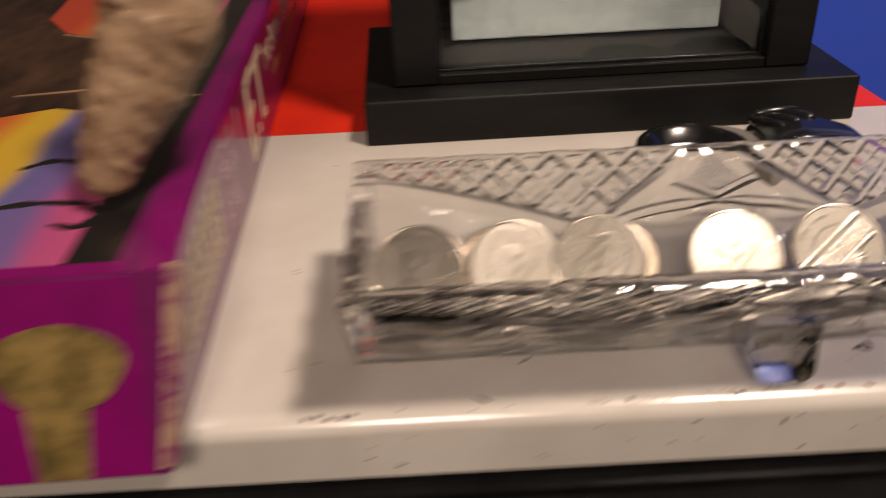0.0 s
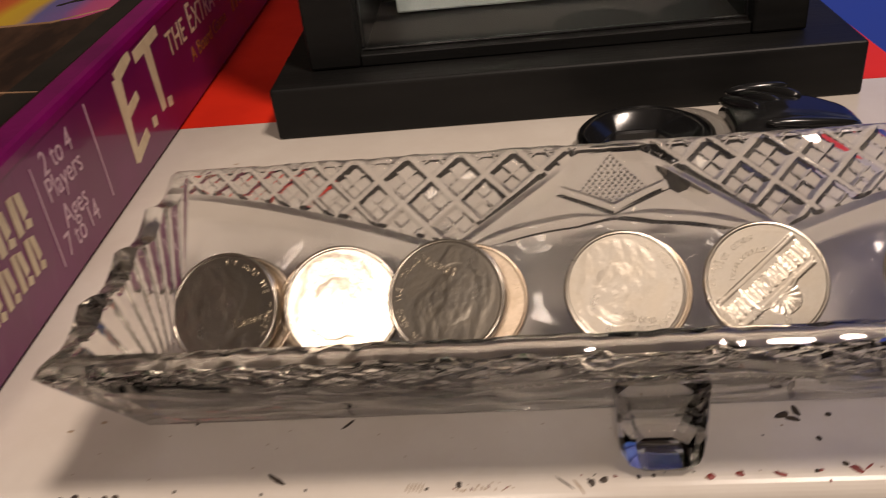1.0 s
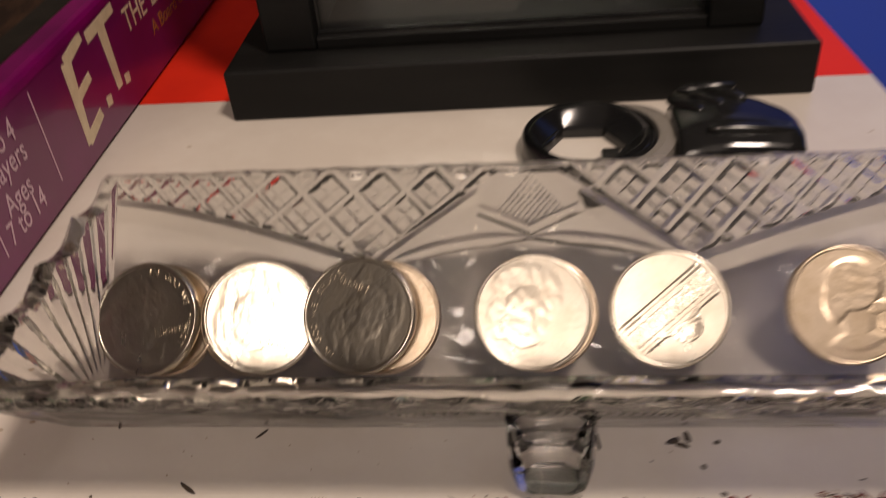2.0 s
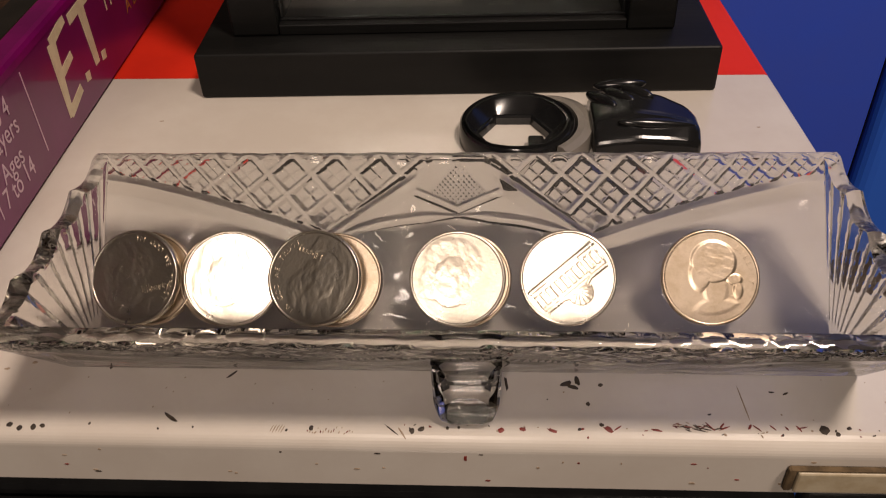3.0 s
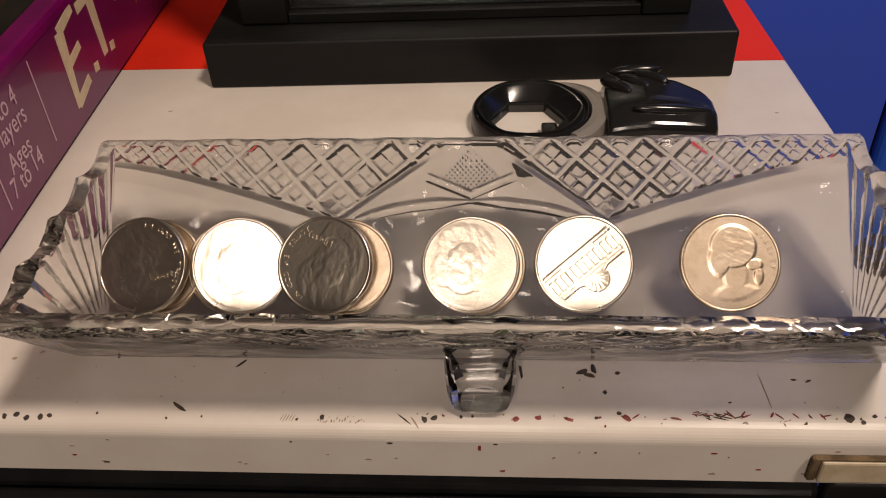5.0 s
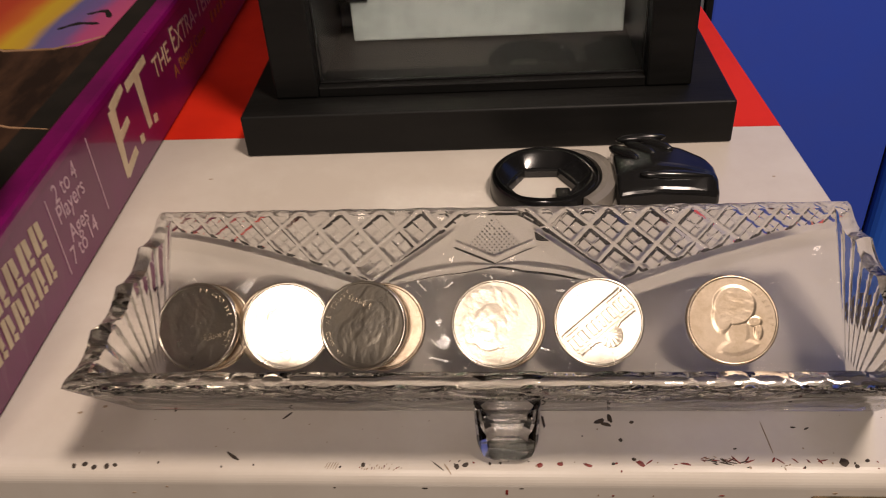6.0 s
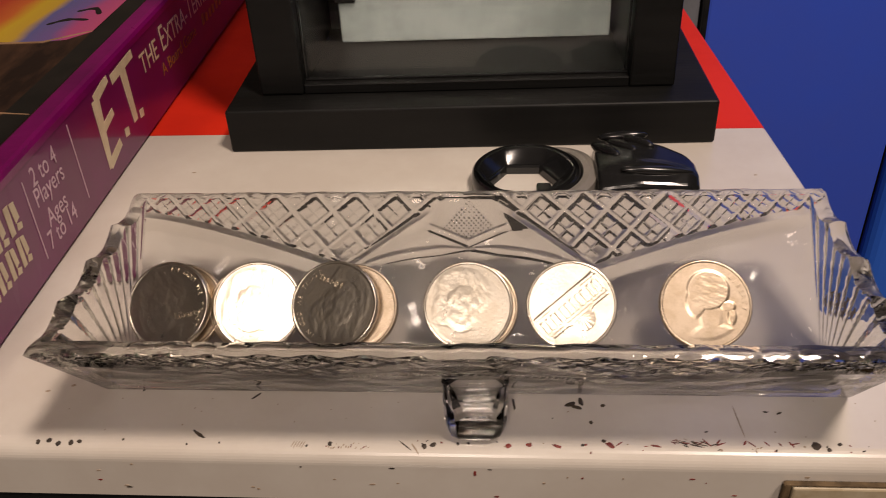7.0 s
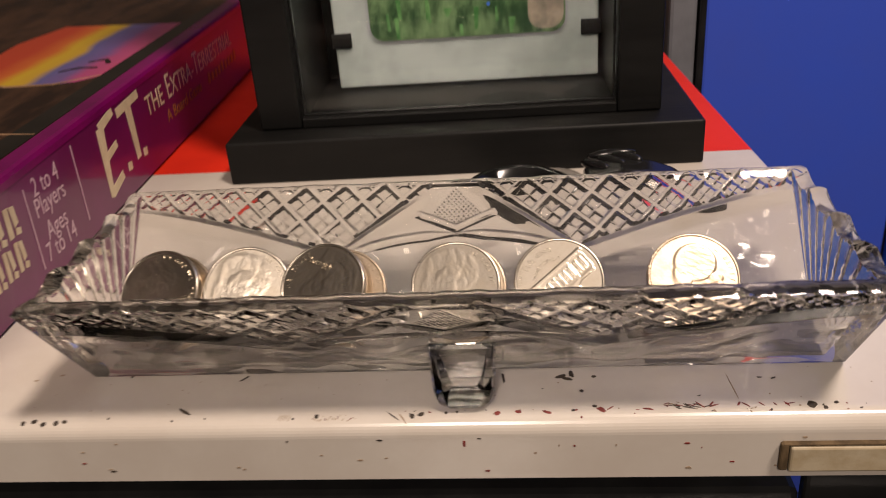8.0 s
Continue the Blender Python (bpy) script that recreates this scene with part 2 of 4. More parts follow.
# cream strip wedged under the front edge
strip = empty("wood_strip", "cream painted wooden strip with dirty edges under the shelf front", "strip")
part("bar", block(0.0695, 0.16, -0.0396, -0.0382, -0.0130, -0.0066, 0.0005), CREAM, strip)
part("grime", block(0.0680, 0.16, -0.0393, -0.0380, -0.0064, -0.0059, 0.0002), RUST, strip, "brown grimy top edge")
part("end_grain", block(0.0676, 0.0693, -0.0393, -0.0380, -0.0128, -0.0060, 0.0004), RUST, strip, "dark dirty end")

# ---- blue partition behind the shelf ----
blue_wall = empty("blue_partition", "smooth dull blue painted partition behind the shelf", "partition")
part("panel", block(0.153, 0.303, 0.450, 0.470, -1.1, 0.9, 0.002), BLUE, blue_wall)
part("seam", block(0.1485, 0.1528, 0.447, 0.470, -1.1, 0.9, 0.001), BLACK_SATIN, blue_wall, "dark vertical joint")
side_panel = empty("blue_panel", "blue panel standing at an angle to the partition, coloured brighter as if lit", "panel", (0.304, 0.449, 0), -24)
part("board", block(0, 0.36, 0, 0.05, -1.1, 0.9, 0.018, 6), LIT_BLUE, side_panel)
post = empty("steel_post", "narrow grey steel post beside the blue partition", "post")
part("upright", block(0.1275, 0.1478, 0.452, 0.472, -1.1, 0.9, 0.003), STEEL, post)


# ---- cut crystal trough ----
dish = empty("crystal_dish", "clear cut-crystal trough dish with lattice cuts holding coins", "dish")
XO, XI = 0.0857, 0.0812
# outer and inner profile (y, z)
OUT_F, OUT_FB, OUT_BB, OUT_B = (-0.0420, 0.0308), (-0.0197, 0.0006), (-0.0092, 0.0006), (0.0207, 0.0308)
INN_F, INN_FB, INN_BB, INN_B = (-0.0385, 0.0318), (-0.0172, 0.0043), (-0.0107, 0.0043), (0.0165, 0.0318)


def long_wave(x):
    edge = np.clip((XI - np.abs(x)) / 0.006, 0, 1)
    return edge * (0.00009 * np.sin(x * 861.0 + 1.7 * np.sin(x * 130.0)) + 0.00003 * np.sin(x * 1571.0 + 2.0 * np.sin(x * 210.0)) + 0.00012 * np.sin(x * 307.0))


def end_wave(s):
    """s runs from 0 to 1 along an end rim."""
    edge = np.clip(np.minimum(s, 1 - s) / 0.08, 0, 1)
    return edge * (0.0010 - 0.0022 * np.abs(np.sin((s - 0.02) * math.pi * 4.2)))


def gouge(dist, width, depth):
    """A hollow cut with steep edges and a round floor."""
    return depth * np.sqrt(np.clip(1 - (dist / width) ** 2, 0, 1))


def mitre(dist):
    """A slanting cut: a steep upper side and a long shallow lower one."""
    return 0.0026 * np.clip(np.minimum(dist / 0.0017, 1 - (dist - 0.0017) / 0.0030), 0, 1)


def groove(dist, width, depth):
    return depth * np.clip(1 - np.abs(dist) / width, 0, 1)


def channel(value, period, width, floor, depth):
    """A wheel-cut channel with a flat floor and steep sides."""
    dist = np.abs((value + period / 2) % period - period / 2)
    return depth * np.clip((width - dist) / (width - floor), 0, 1)


def comb(value, period, width, depth):
    return groove((value + period / 2) % period - period / 2, width, depth)


def lattice_bound(ax):
    """How far down from the rim the lattice reaches, at ax from the middle."""
    inner = 0.002 + (ax - 0.0055) * 0.68
    arc = 0.0055 + 0.0135 * np.clip((0.081 - ax) / 0.0505, 0, 1) ** 1.3
    return np.where(ax < 0.0305, inner, arc)


def lattice_cut(x, s):
    """Depth of the cuts at x along the wall and s down from the rim."""
    ax = np.abs(x)
    bound = lattice_bound(ax)
    inside = np.clip((bound - s) / 0.0008, 0, 1)
    # two families of channels, closer together towards the ends
    phase = [c / 0.0102 + np.maximum(0, c - 0.055) * 56 - start for c, start in ((ax - 1.2 * s, 0.65), (ax + 0.95 * s, 0.81))]
    # each cell is cut across into four small facets, no two quite alike: random leans imitate caustic light
    half_cell = [np.floor(2 * f) for f in phase]
    lean = [np.sin(half_cell[0] * p + half_cell[1] * q + 3 * np.sign(x)) for p, q in ((12.99, 78.23), (39.35, 11.13))]
    facet = 0.0005 + 0.0008 * sum(a * (2 * f - k - 0.5) for a, f, k in zip(lean, phase, half_cell))
    depth = inside * np.maximum.reduce([channel(f, 1.0, 0.190, 0.060, 0.0024) for f in phase] + [0.0002 + comb(f + 0.5, 1.0, 0.075, 0.0011) for f in phase] + [facet])
    depth = np.maximum(depth, np.clip((ax - 0.0062) / 0.004, 0, 1) * np.clip((s - 0.0008) / 0.0025, 0, 1) * mitre((s - bound) / 1.15 + 0.0003))
    kite = np.where(s < 0.0103, 0.0076 * (s - 0.002) / 0.0083, 0.0076 * (0.0128 - s) / 0.0025)
    diamond = np.clip((kite - ax) / 0.0006, 0, 1)
    depth = np.maximum(depth, diamond * np.maximum(comb(x + 0.9 * s, 0.0012, 0.0005, 0.0006), comb(x - 0.9 * s, 0.0012, 0.0005, 0.0006)))
    fade = np.clip((0.030 - ax) / 0.004, 0, 1)
    depth = np.maximum(depth, fade * gouge(s - (0.0150 + 0.0050 * (ax / 0.03) ** 2), 0.0014 * np.clip(0.3 + ax / 0.01, 0.3, 1.0), 0.0018))
    cross = np.clip((0.011 - ax) / 0.002, 0, 1)
    depth = np.maximum(depth, cross * gouge(s - (0.0134 - 0.0032 * ax / 0.0078), 0.0012, 0.0016))
    # a line cut under the rim
    depth = np.maximum(depth, groove(s - 0.0017, 0.0006, 0.0010))
    # slow unevenness of the pressed glass
    uneven = np.sin(x * 410 + 2.1 * np.sin(s * 260)) * np.sin(s * 330 + 1.3 * np.sin(x * 190)) + 0.6 * np.sin(x * 170 - s * 520)
    lower = np.clip((s - bound - 0.003) / 0.004, 0, 1)
    pull = np.sin(x * 95 + 2.6 * np.sin(s * 150 + x * 40) + 1.2 * np.sin(x * 310)) * np.cos(s * 190 + 1.9 * np.sin(x * 120))
    return depth + 0.00009 * uneven + 0.0005 * lower * pull


def fan_cut(t, h):
    """Depth of the fan cuts on an end wall: t across at height h (both in metres from the bottom middle)."""
    ang, rad = np.arctan2(t, h + 0.004), np.hypot(t, h + 0.004)
    taper = np.clip((rad - 0.010) / 0.012, 0, 1) * np.clip((np.abs(1.05) - np.abs(ang)) / 0.1, 0, 1)
    return taper * groove((ang + 0.075) % 0.15 - 0.075, 0.055, 0.0010)


class Patches:
    def __init__(self):
        self.verts, self.faces, self.kinds, self.count = [], [], [], 0

    def add(self, points, smooth=None):
        """points: an array of rows x columns x 3; smooth: which of the faces take the clearer glass that lightens
        shade.
        """
        n, m = points.shape[:2]
        self.verts.append(points.reshape(-1, 3))
        k = self.count + np.arange(n * m).reshape(n, m)
        q = np.stack([k[:-1, :-1], k[:-1, 1:], k[1:, 1:], k[1:, :-1]], axis=-1).reshape(-1, 4)
        self.faces.append(q)
        self.kinds.append(np.zeros(len(q), dtype=int) if smooth is None else np.broadcast_to(smooth, (n - 1, m - 1)).reshape(-1).astype(int))
        self.count += n * m


def long_wall(patches, top, bottom, half, step, sign, cut, deep=1.0):
    """A long wall from its rim (top) to its foot (bottom); sign: the way its outside faces along y; cut: with grooves."""
    length = math.dist(top, bottom)
    nu, nv = max(int(2 * half / step) + 1, 400), int(length / step) + 1
    x, v = np.meshgrid(np.linspace(-half, half, nu), np.linspace(0, 1, nv), indexing="ij")
    y, z = top[0] + (bottom[0] - top[0]) * v, top[1] + long_wave(x) * np.clip(1 - v * length / 0.002, 0, 1) + (bottom[1] - top[1]) * v
    if cut:
        guard = np.clip((half - np.abs(x)) / 0.002, 0, 1) * np.clip(v * 40, 0, 1) * np.clip((1 - v) * 30, 0, 1)
        d = lattice_cut(x, v * length) * guard * deep
        ny, nz = sign * (top[1] - bottom[1]) / length, -abs(top[0] - bottom[0]) / length
        y, z = y - ny * d, z - nz * d
    # Below the lattice, the back wall takes the clearer glass to lighten its shade.
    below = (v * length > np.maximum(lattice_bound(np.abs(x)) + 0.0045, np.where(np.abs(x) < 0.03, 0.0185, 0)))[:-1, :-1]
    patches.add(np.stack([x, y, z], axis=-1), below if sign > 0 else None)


def end_wall(patches, x0, front, foot_f, foot_b, back, step, sign, cut):
    nu, nv = int(0.062 / step) + 1, int(0.032 / step) + 1
    u, v = np.meshgrid(np.linspace(0, 1, nu), np.linspace(0, 1, nv), indexing="ij")
    ty, tz = front[0] + (back[0] - front[0]) * u, front[1] + end_wave(u)
    by, bz = foot_f[0] + (foot_b[0] - foot_f[0]) * u, foot_f[1]
    y, z = ty + (by - ty) * v, front[1] + end_wave(u) * np.clip(1 - v * 6, 0, 1) + (bz - front[1]) * v
    x = np.full_like(y, x0)
    if cut:
        guard = np.clip(np.minimum(u, 1 - u) * 20, 0, 1) * np.clip(v * 20, 0, 1)
        x = x - sign * fan_cut(y + 0.0125, z) * guard
    patches.add(np.stack([x, y, z], axis=-1))


body = Patches()
long_wall(body, OUT_B, OUT_BB, XO, 0.00017, 1, True)
long_wall(body, OUT_F, OUT_FB, XO, 0.00028, -1, True, 0.34)
long_wall(body, INN_B, INN_BB, XI, 0.0012, 1, False)
long_wall(body, INN_F, INN_FB, XI, 0.0012, -1, False)
for side in (-1, 1):
    end_wall(body, side * XO, OUT_F, OUT_FB, OUT_BB, OUT_B, 0.0004, side, True)
    end_wall(body, side * XI, INN_F, INN_FB, INN_BB, INN_B, 0.0010, side, False)
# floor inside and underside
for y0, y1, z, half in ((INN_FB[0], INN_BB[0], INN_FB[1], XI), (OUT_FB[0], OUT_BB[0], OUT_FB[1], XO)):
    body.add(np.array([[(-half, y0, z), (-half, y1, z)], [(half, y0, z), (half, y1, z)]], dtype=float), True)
# rim, with a raised middle
for inn, out in ((INN_B, OUT_B), (INN_F, OUT_F)):
    u = np.linspace(-1, 1, 420)
    rows = []
    for k in range(5):
        f = k / 4
        xs = u * (XI + (XO - XI) * f)
        zs = inn[1] + (out[1] - inn[1]) * f + long_wave(u * XI) * (1 - f) + long_wave(u * XO) * f + 0.0006 * math.sin(math.pi * f)
        rows.append(np.stack([xs, np.full_like(xs, inn[0] + (out[0] - inn[0]) * f), zs], axis=-1))
    body.add(np.stack(rows))
for side in (-1, 1):
    u = np.linspace(0, 1, 200)
    rows = []
    for k in range(5):
        f = k / 4
        y0, y1 = INN_F[0] + (OUT_F[0] - INN_F[0]) * f, INN_B[0] + (OUT_B[0] - INN_B[0]) * f
        ys = y0 + (y1 - y0) * u
        zs = INN_F[1] + (OUT_F[1] - INN_F[1]) * f + end_wave(u) + 0.0006 * math.sin(math.pi * f)
        rows.append(np.stack([np.full_like(ys, side * (XI + (XO - XI) * f)), ys, zs], axis=-1))
    body.add(np.stack(rows))
bm = bmesh.new()
data = bpy.data.meshes.new("body")
data.from_pydata(np.concatenate(body.verts).tolist(), [], np.concatenate(body.faces).tolist())
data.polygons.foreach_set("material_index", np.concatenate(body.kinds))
bm.from_mesh(data)
bmesh.ops.remove_doubles(bm, verts=bm.verts, dist=0.00002)
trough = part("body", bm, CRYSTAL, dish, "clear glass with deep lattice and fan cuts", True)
trough.data.materials.append(LIT_CRYSTAL)
trough.data.set_sharp_from_angle(angle=radians(22))


def foot_mesh():
    """A cut block of glass from the front wall down to the shelf: a flat face, chamfered sides, a rounded toe."""
    rings = []
    for z, w, y0, y1 in ((0.0142, 0.0143, -0.0320, -0.0276), (0.0080, 0.0138, -0.0338, -0.0235), (0.0052, 0.0134, -0.0346, -0.0226),
                         (0.0036, 0.0128, -0.0352, -0.0222), (0.0022, 0.0119, -0.0353, -0.0222), (0.0012, 0.0107, -0.0348, -0.0228), (0.0004, 0.0090, -0.0338, -0.0238)):
        hw, c = w / 2, min(0.0024, (y1 - y0) * 0.32)
        rings.append([(0.0028 + x, y, z) for x, y in ((-hw + c, y0), (hw - c, y0), (hw - 0.3 * c, y0 + 0.35 * c), (hw, y0 + c), (hw, y1 - c), (hw - c, y1), (-hw + c, y1), (-hw, y1 - c), (-hw, y0 + c), (-hw + 0.3 * c, y0 + 0.35 * c))])
    bm = bmesh.new()
    loops = [[bm.verts.new(p) for p in ring] for ring in rings]
    n = len(loops[0])
    for a, b in zip(loops, loops[1:]):
        for k in range(n):
            bm.faces.new((a[k], a[(k + 1) % n], b[(k + 1) % n], b[k]))
    bm.faces.new(loops[0])
    bm.faces.new(list(reversed(loops[-1])))
    return bm


foot = part("foot", foot_mesh(), LIT_FOOT_GLASS, dish, "cut clear glass foot with a rounded toe", True)
foot.data.set_sharp_from_angle(angle=radians(24))


# ---- coins leaning on the back wall ----
R, THICK = 0.0106, 0.00195
relief_cache = {}


def step(d, soft=0.00035):
    """1 well inside a shape, 0 outside; d: metres inside the outline."""
    t = max(0.0, min(1.0, d / soft))
    return t * t * (3 - 2 * t)


def ellipse(x, y, cx, cy, rx, ry):
    """About how far (x, y) lies inside an ellipse."""
    return (1 - math.hypot((x - cx) / rx, (y - cy) / ry)) * min(rx, ry)


def strands(x, y, seed):
    """Uneven streaks, like combed locks."""
    u, v = x + 0.4 * y, y - 0.4 * x
    return noise.noise(Vector((u * 820, v * 330, seed))) * 1.2 + 0.6 * noise.noise(Vector((u * 1700, v * 700, seed + 4)))


def portrait_mound(x, y):
    """A plain oval with locks about it and a collar below."""
    oval = ellipse(x, y, -0.0012, -0.0002, 0.0047, 0.0064)
    cloud = max(ellipse(x, y, -0.0016, 0.0030, 0.0070, 0.0062), ellipse(x, y, -0.0058, -0.0010, 0.0028, 0.0062))
    h = step(cloud, 0.0012) * (0.00005 + 0.00003 * strands(x, y, 5.0))
    bow = 0.00006 * noise.noise(Vector((x * 340, y * 260, 7.0))) + 0.00004 * noise.noise(Vector((x * 900, y * 600, 2.0)))
    h = max(h, step(oval, 0.0016) * (0.00005 + 0.00010 * max(0.0, oval / 0.0047) ** 0.7 + bow)) if oval > 0 else h
    coat = min(-0.0052 - y, 0.0095 - math.hypot(x, y), 0.0022 - x + 0.3 * (y + 0.009))
    if oval <= 0:
        h = max(h, step(coat) * (0.00004 + 0.000018 * strands(x, y, 8.0)))
    return h


def side_mound(x, y):
    """A plain oval over a neck and shoulder, with locks drawn back to a tail."""
    skull = ellipse(x, y, 0.0006, 0.0034, 0.0052, 0.0050)
    jaw = ellipse(x, y, -0.0022, 0.0006, 0.0028, 0.0042)
    neck = ellipse(x, y, 0.0010, -0.0030, 0.0030, 0.0046)
    chest = min(0.0086 - math.hypot(x, y), ellipse(x, y, 0.0016, -0.0082, 0.0062, 0.0042))
    tail = max(ellipse(x, y, 0.0050, -0.0004, 0.0020, 0.0014), ellipse(x, y, 0.0058, -0.0028, 0.0012, 0.0022))
    h = step(max(chest, neck), 0.0011) * (0.00012 + 0.00006 * noise.noise(Vector((x * 420 + y * 200, y * 160, 4))))
    h = max(h, step(jaw, 0.0010) * (0.00022 + 0.00004 * noise.noise(Vector((x * 420, y * 420, 1)))), step(tail, 0.0005) * (0.00018 + 0.00005 * strands(x, y, 3.0)))
    locks = step(x + 0.0022 - 0.25 * (y - 0.0034), 0.0006)
    return max(h, step(skull, 0.0008) * (0.00023 + 0.00004 * locks * strands(y, x, 3.0))) if skull > 0 else h


def building(x, y):
    """A low house with a columned porch and a dome, upside down on the coin's axes."""
    h = 0.0
    if abs(x) < 0.0086 and -0.0026 < y < 0.0022:
        h = 0.00009
        pitch = (x + 0.02) % 0.00155
        if -0.0018 < y < 0.0012:
            h += 0.00010 if (pitch < 0.0008 if abs(x) < 0.0042 else 0.0004 < pitch < 0.0013) else -0.00004
        if abs(x) < 0.0044:
            h += 0.00007
    if abs(x) < 0.0090 and 0.0022 <= y < 0.0030:
        h = 0.00019
    if abs(x) < 0.0082 and -0.0034 < y <= -0.0026:
        h = 0.00016
    gable = min(0.0044 - abs(x), y + 0.0048 - 0.35 * abs(x))
    if y <= -0.0026 and gable > 0:
        h = max(h, 0.00016 + 0.00005 * step(gable - 0.0005))
    dome = ellipse(x, y, 0, -0.0036, 0.0029, 0.0034)
    if y < -0.0034 and dome > 0:
        h = max(h, 0.00010 + 0.00014 * step(dome, 0.0012) + 0.00003 * math.sin(math.atan2(x, -y - 0.0036) * 16))
    return h


def coin_mesh(design):
    """A struck coin: a smooth edge and a low relief of plain shapes."""
    if design in relief_cache:
        return relief_cache[design]
    nr, na = 84, 240
    verts, faces = [], []
    shape = (portrait_mound, portrait_mound, building, side_mound)[design]

    def height(x, y):
        return (0.6 if design == 2 else 0.68) * shape(x, y) + 0.000005 * noise.noise(Vector((x * 2500, y * 2500, design))) - 0.00010 * (1 - (x * x + y * y) / (R * R))

    verts.append((0, 0, THICK / 2 + height(0, 0)))
    for i in range(1, nr + 1):
        for j in range(na):
            r, a = R * 0.975 * i / nr, 2 * math.pi * j / na
            x, y = r * math.cos(a), r * math.sin(a)
            verts.append((x, y, THICK / 2 + height(x, y)))
    for r, z in ((R, THICK / 2 - 0.0002), (R, -THICK / 2 + 0.0002), (R * 0.975, -THICK / 2)):
        for j in range(na):
            a = 2 * math.pi * j / na
            verts.append((r * math.cos(a), r * math.sin(a), z))
    for j in range(na):
        faces.append((0, 1 + j, 1 + (j + 1) % na))
    for i in range(nr + 2):
        for j in range(na):
            a, b = 1 + i * na, 1 + (i + 1) * na
            faces.append((a + j, b + j, b + (j + 1) % na, a + (j + 1) % na))
    faces.append(tuple(1 + (nr + 2) * na + j for j in reversed(range(na))))
    relief_cache[design] = verts, faces
    return verts, faces


def letters(text, size, mat, parent, m, name="lettering", depth=0.00006):
    curve = bpy.data.curves.new(name, "FONT")
    curve.body, curve.size, curve.extrude, curve.align_x = text, size, depth, "CENTER"
    temp = bpy.data.objects.new(name, curve)
    data = bpy.data.meshes.new_from_object(temp)
    bpy.data.objects.remove(temp)
    data.materials.clear()
    data.materials.append(mat)
    ob = new(name, data)
    ob.parent = parent
    ob.matrix_basis = m
    return ob


SLOPE = math.degrees(math.atan2(INN_B[1] - INN_BB[1], INN_B[0] - INN_BB[0]))
wall_up = Vector((0, math.cos(radians(SLOPE)), math.sin(radians(SLOPE))))
wall_out = Vector((0, -math.sin(radians(SLOPE)), math.cos(radians(SLOPE))))


def coin(x, s, level, spin, design, mat, label, tip=0.0, yaw=0.0, words=()):
    """A coin whose middle lies s down the back wall, on top of level others. tip, yaw: small leans in degrees."""
    verts, faces = coin_mesh(design)
    thing = mesh_part("nickel_coin", verts, faces, mat, None, label, True)
    tagged(thing, category="coin", group="coins in the dish")
    c = Vector((x, INN_B[0], INN_B[1])) - wall_up * s + wall_out * (THICK * (0.5 + level * 1.02) + 0.0001 + 0.0105 * math.sin(radians(abs(tip) + abs(yaw))))
    thing.matrix_world = Matrix.Translation(c) @ pose(0, 0, 0, SLOPE + tip, 0, 0) @ pose(0, 0, 0, 0, yaw, 0) @ pose(0, 0, 0, 0, 0, spin)
    rim = []
    for r, z in ((0.930, 0.0), (0.940, 0.00016), (0.975, 0.00018), (0.992, 0.00006), (0.992, -0.0004)):
        rim += [(R * r * math.cos(2 * math.pi * k / 96), R * r * math.sin(2 * math.pi * k / 96), THICK / 2 + z) for k in range(96)]
    mesh_part("rim", rim, [(i * 96 + k, i * 96 + (k + 1) % 96, (i + 1) * 96 + (k + 1) % 96, (i + 1) * 96 + k) for i in range(4) for k in range(96)], mat, thing, "", True)
    for text, radius, start, spread, size in words:
        if not spread:
            # a straight line of words at the given angle and radius
            letters(text, size, mat, thing, pose(radius * math.cos(radians(start)), radius * math.sin(radians(start)), THICK / 2 + 0.00020), "lettering", 0.00012)
            continue
        for k, ch in enumerate(text):
            if ch != " ":
                a = start - spread * k
                m = pose(0, 0, 0, 0, 0, a - 90) @ pose(0, radius, THICK / 2 + 0.00008, 0, 0, 0)
                letters(ch, size, mat, thing, m, "lettering", 0.00011)
    return thing


MOTTO = ("IN GOD WE TRUST", 0.0082, 75, 8.5, 0.0016)
LIBERTY = ("LIBERTY", 0.0070, -20, -9, 0.0017)
DARKER = "nickel coin with a dull grey reflection leaning in the glass dish"
BRIGHT = "shiny nickel coin lying against the glass dish wall"
coin(-0.0698, 0.0277, 0, 20, 0, OLD_NICKEL, "nickel coin mostly hidden under another in the glass dish")
coin(-0.0715, 0.0277, 1, 12, 1, NICKEL, DARKER, -1, -8, (MOTTO, ("Liberty", 0.0062, -40, 0, 0.0024)))
coin(-0.0522, 0.0277, 0, 40, 0, OLD_NICKEL, "nickel coin mostly hidden under a bright one in the glass dish")
coin(-0.0497, 0.0277, 1, -12, 1, NICKEL, "brightly shining nickel coin in the glass dish", 4, 5, (MOTTO, ("Liberty", 0.0062, -52, 0, 0.0022)))
coin(-0.0272, 0.0277, 0, 40, 0, OLD_NICKEL, "nickel coin showing behind a darker one in the glass dish", 0, 0, (("STATES OF AMERICA", 0.0086, 35, 8, 0.0015),))
coin(-0.0309, 0.0277, 1.6, 160, 1, NICKEL, DARKER, -1, -8, (MOTTO, ("Liberty", 0.0062, -62, 0, 0.0022)))
coin(0.0016, 0.0275, 0, 0, 0, OLD_NICKEL, "nickel coin just showing under another in the glass dish")
coin(0.0003, 0.0274, 1, -8, 1, NICKEL, BRIGHT, -0.4, 0, (MOTTO, ("Liberty", 0.0062, -62, 0, 0.0022), ("2017", 0.0080, -68, 0, 0.0019)))
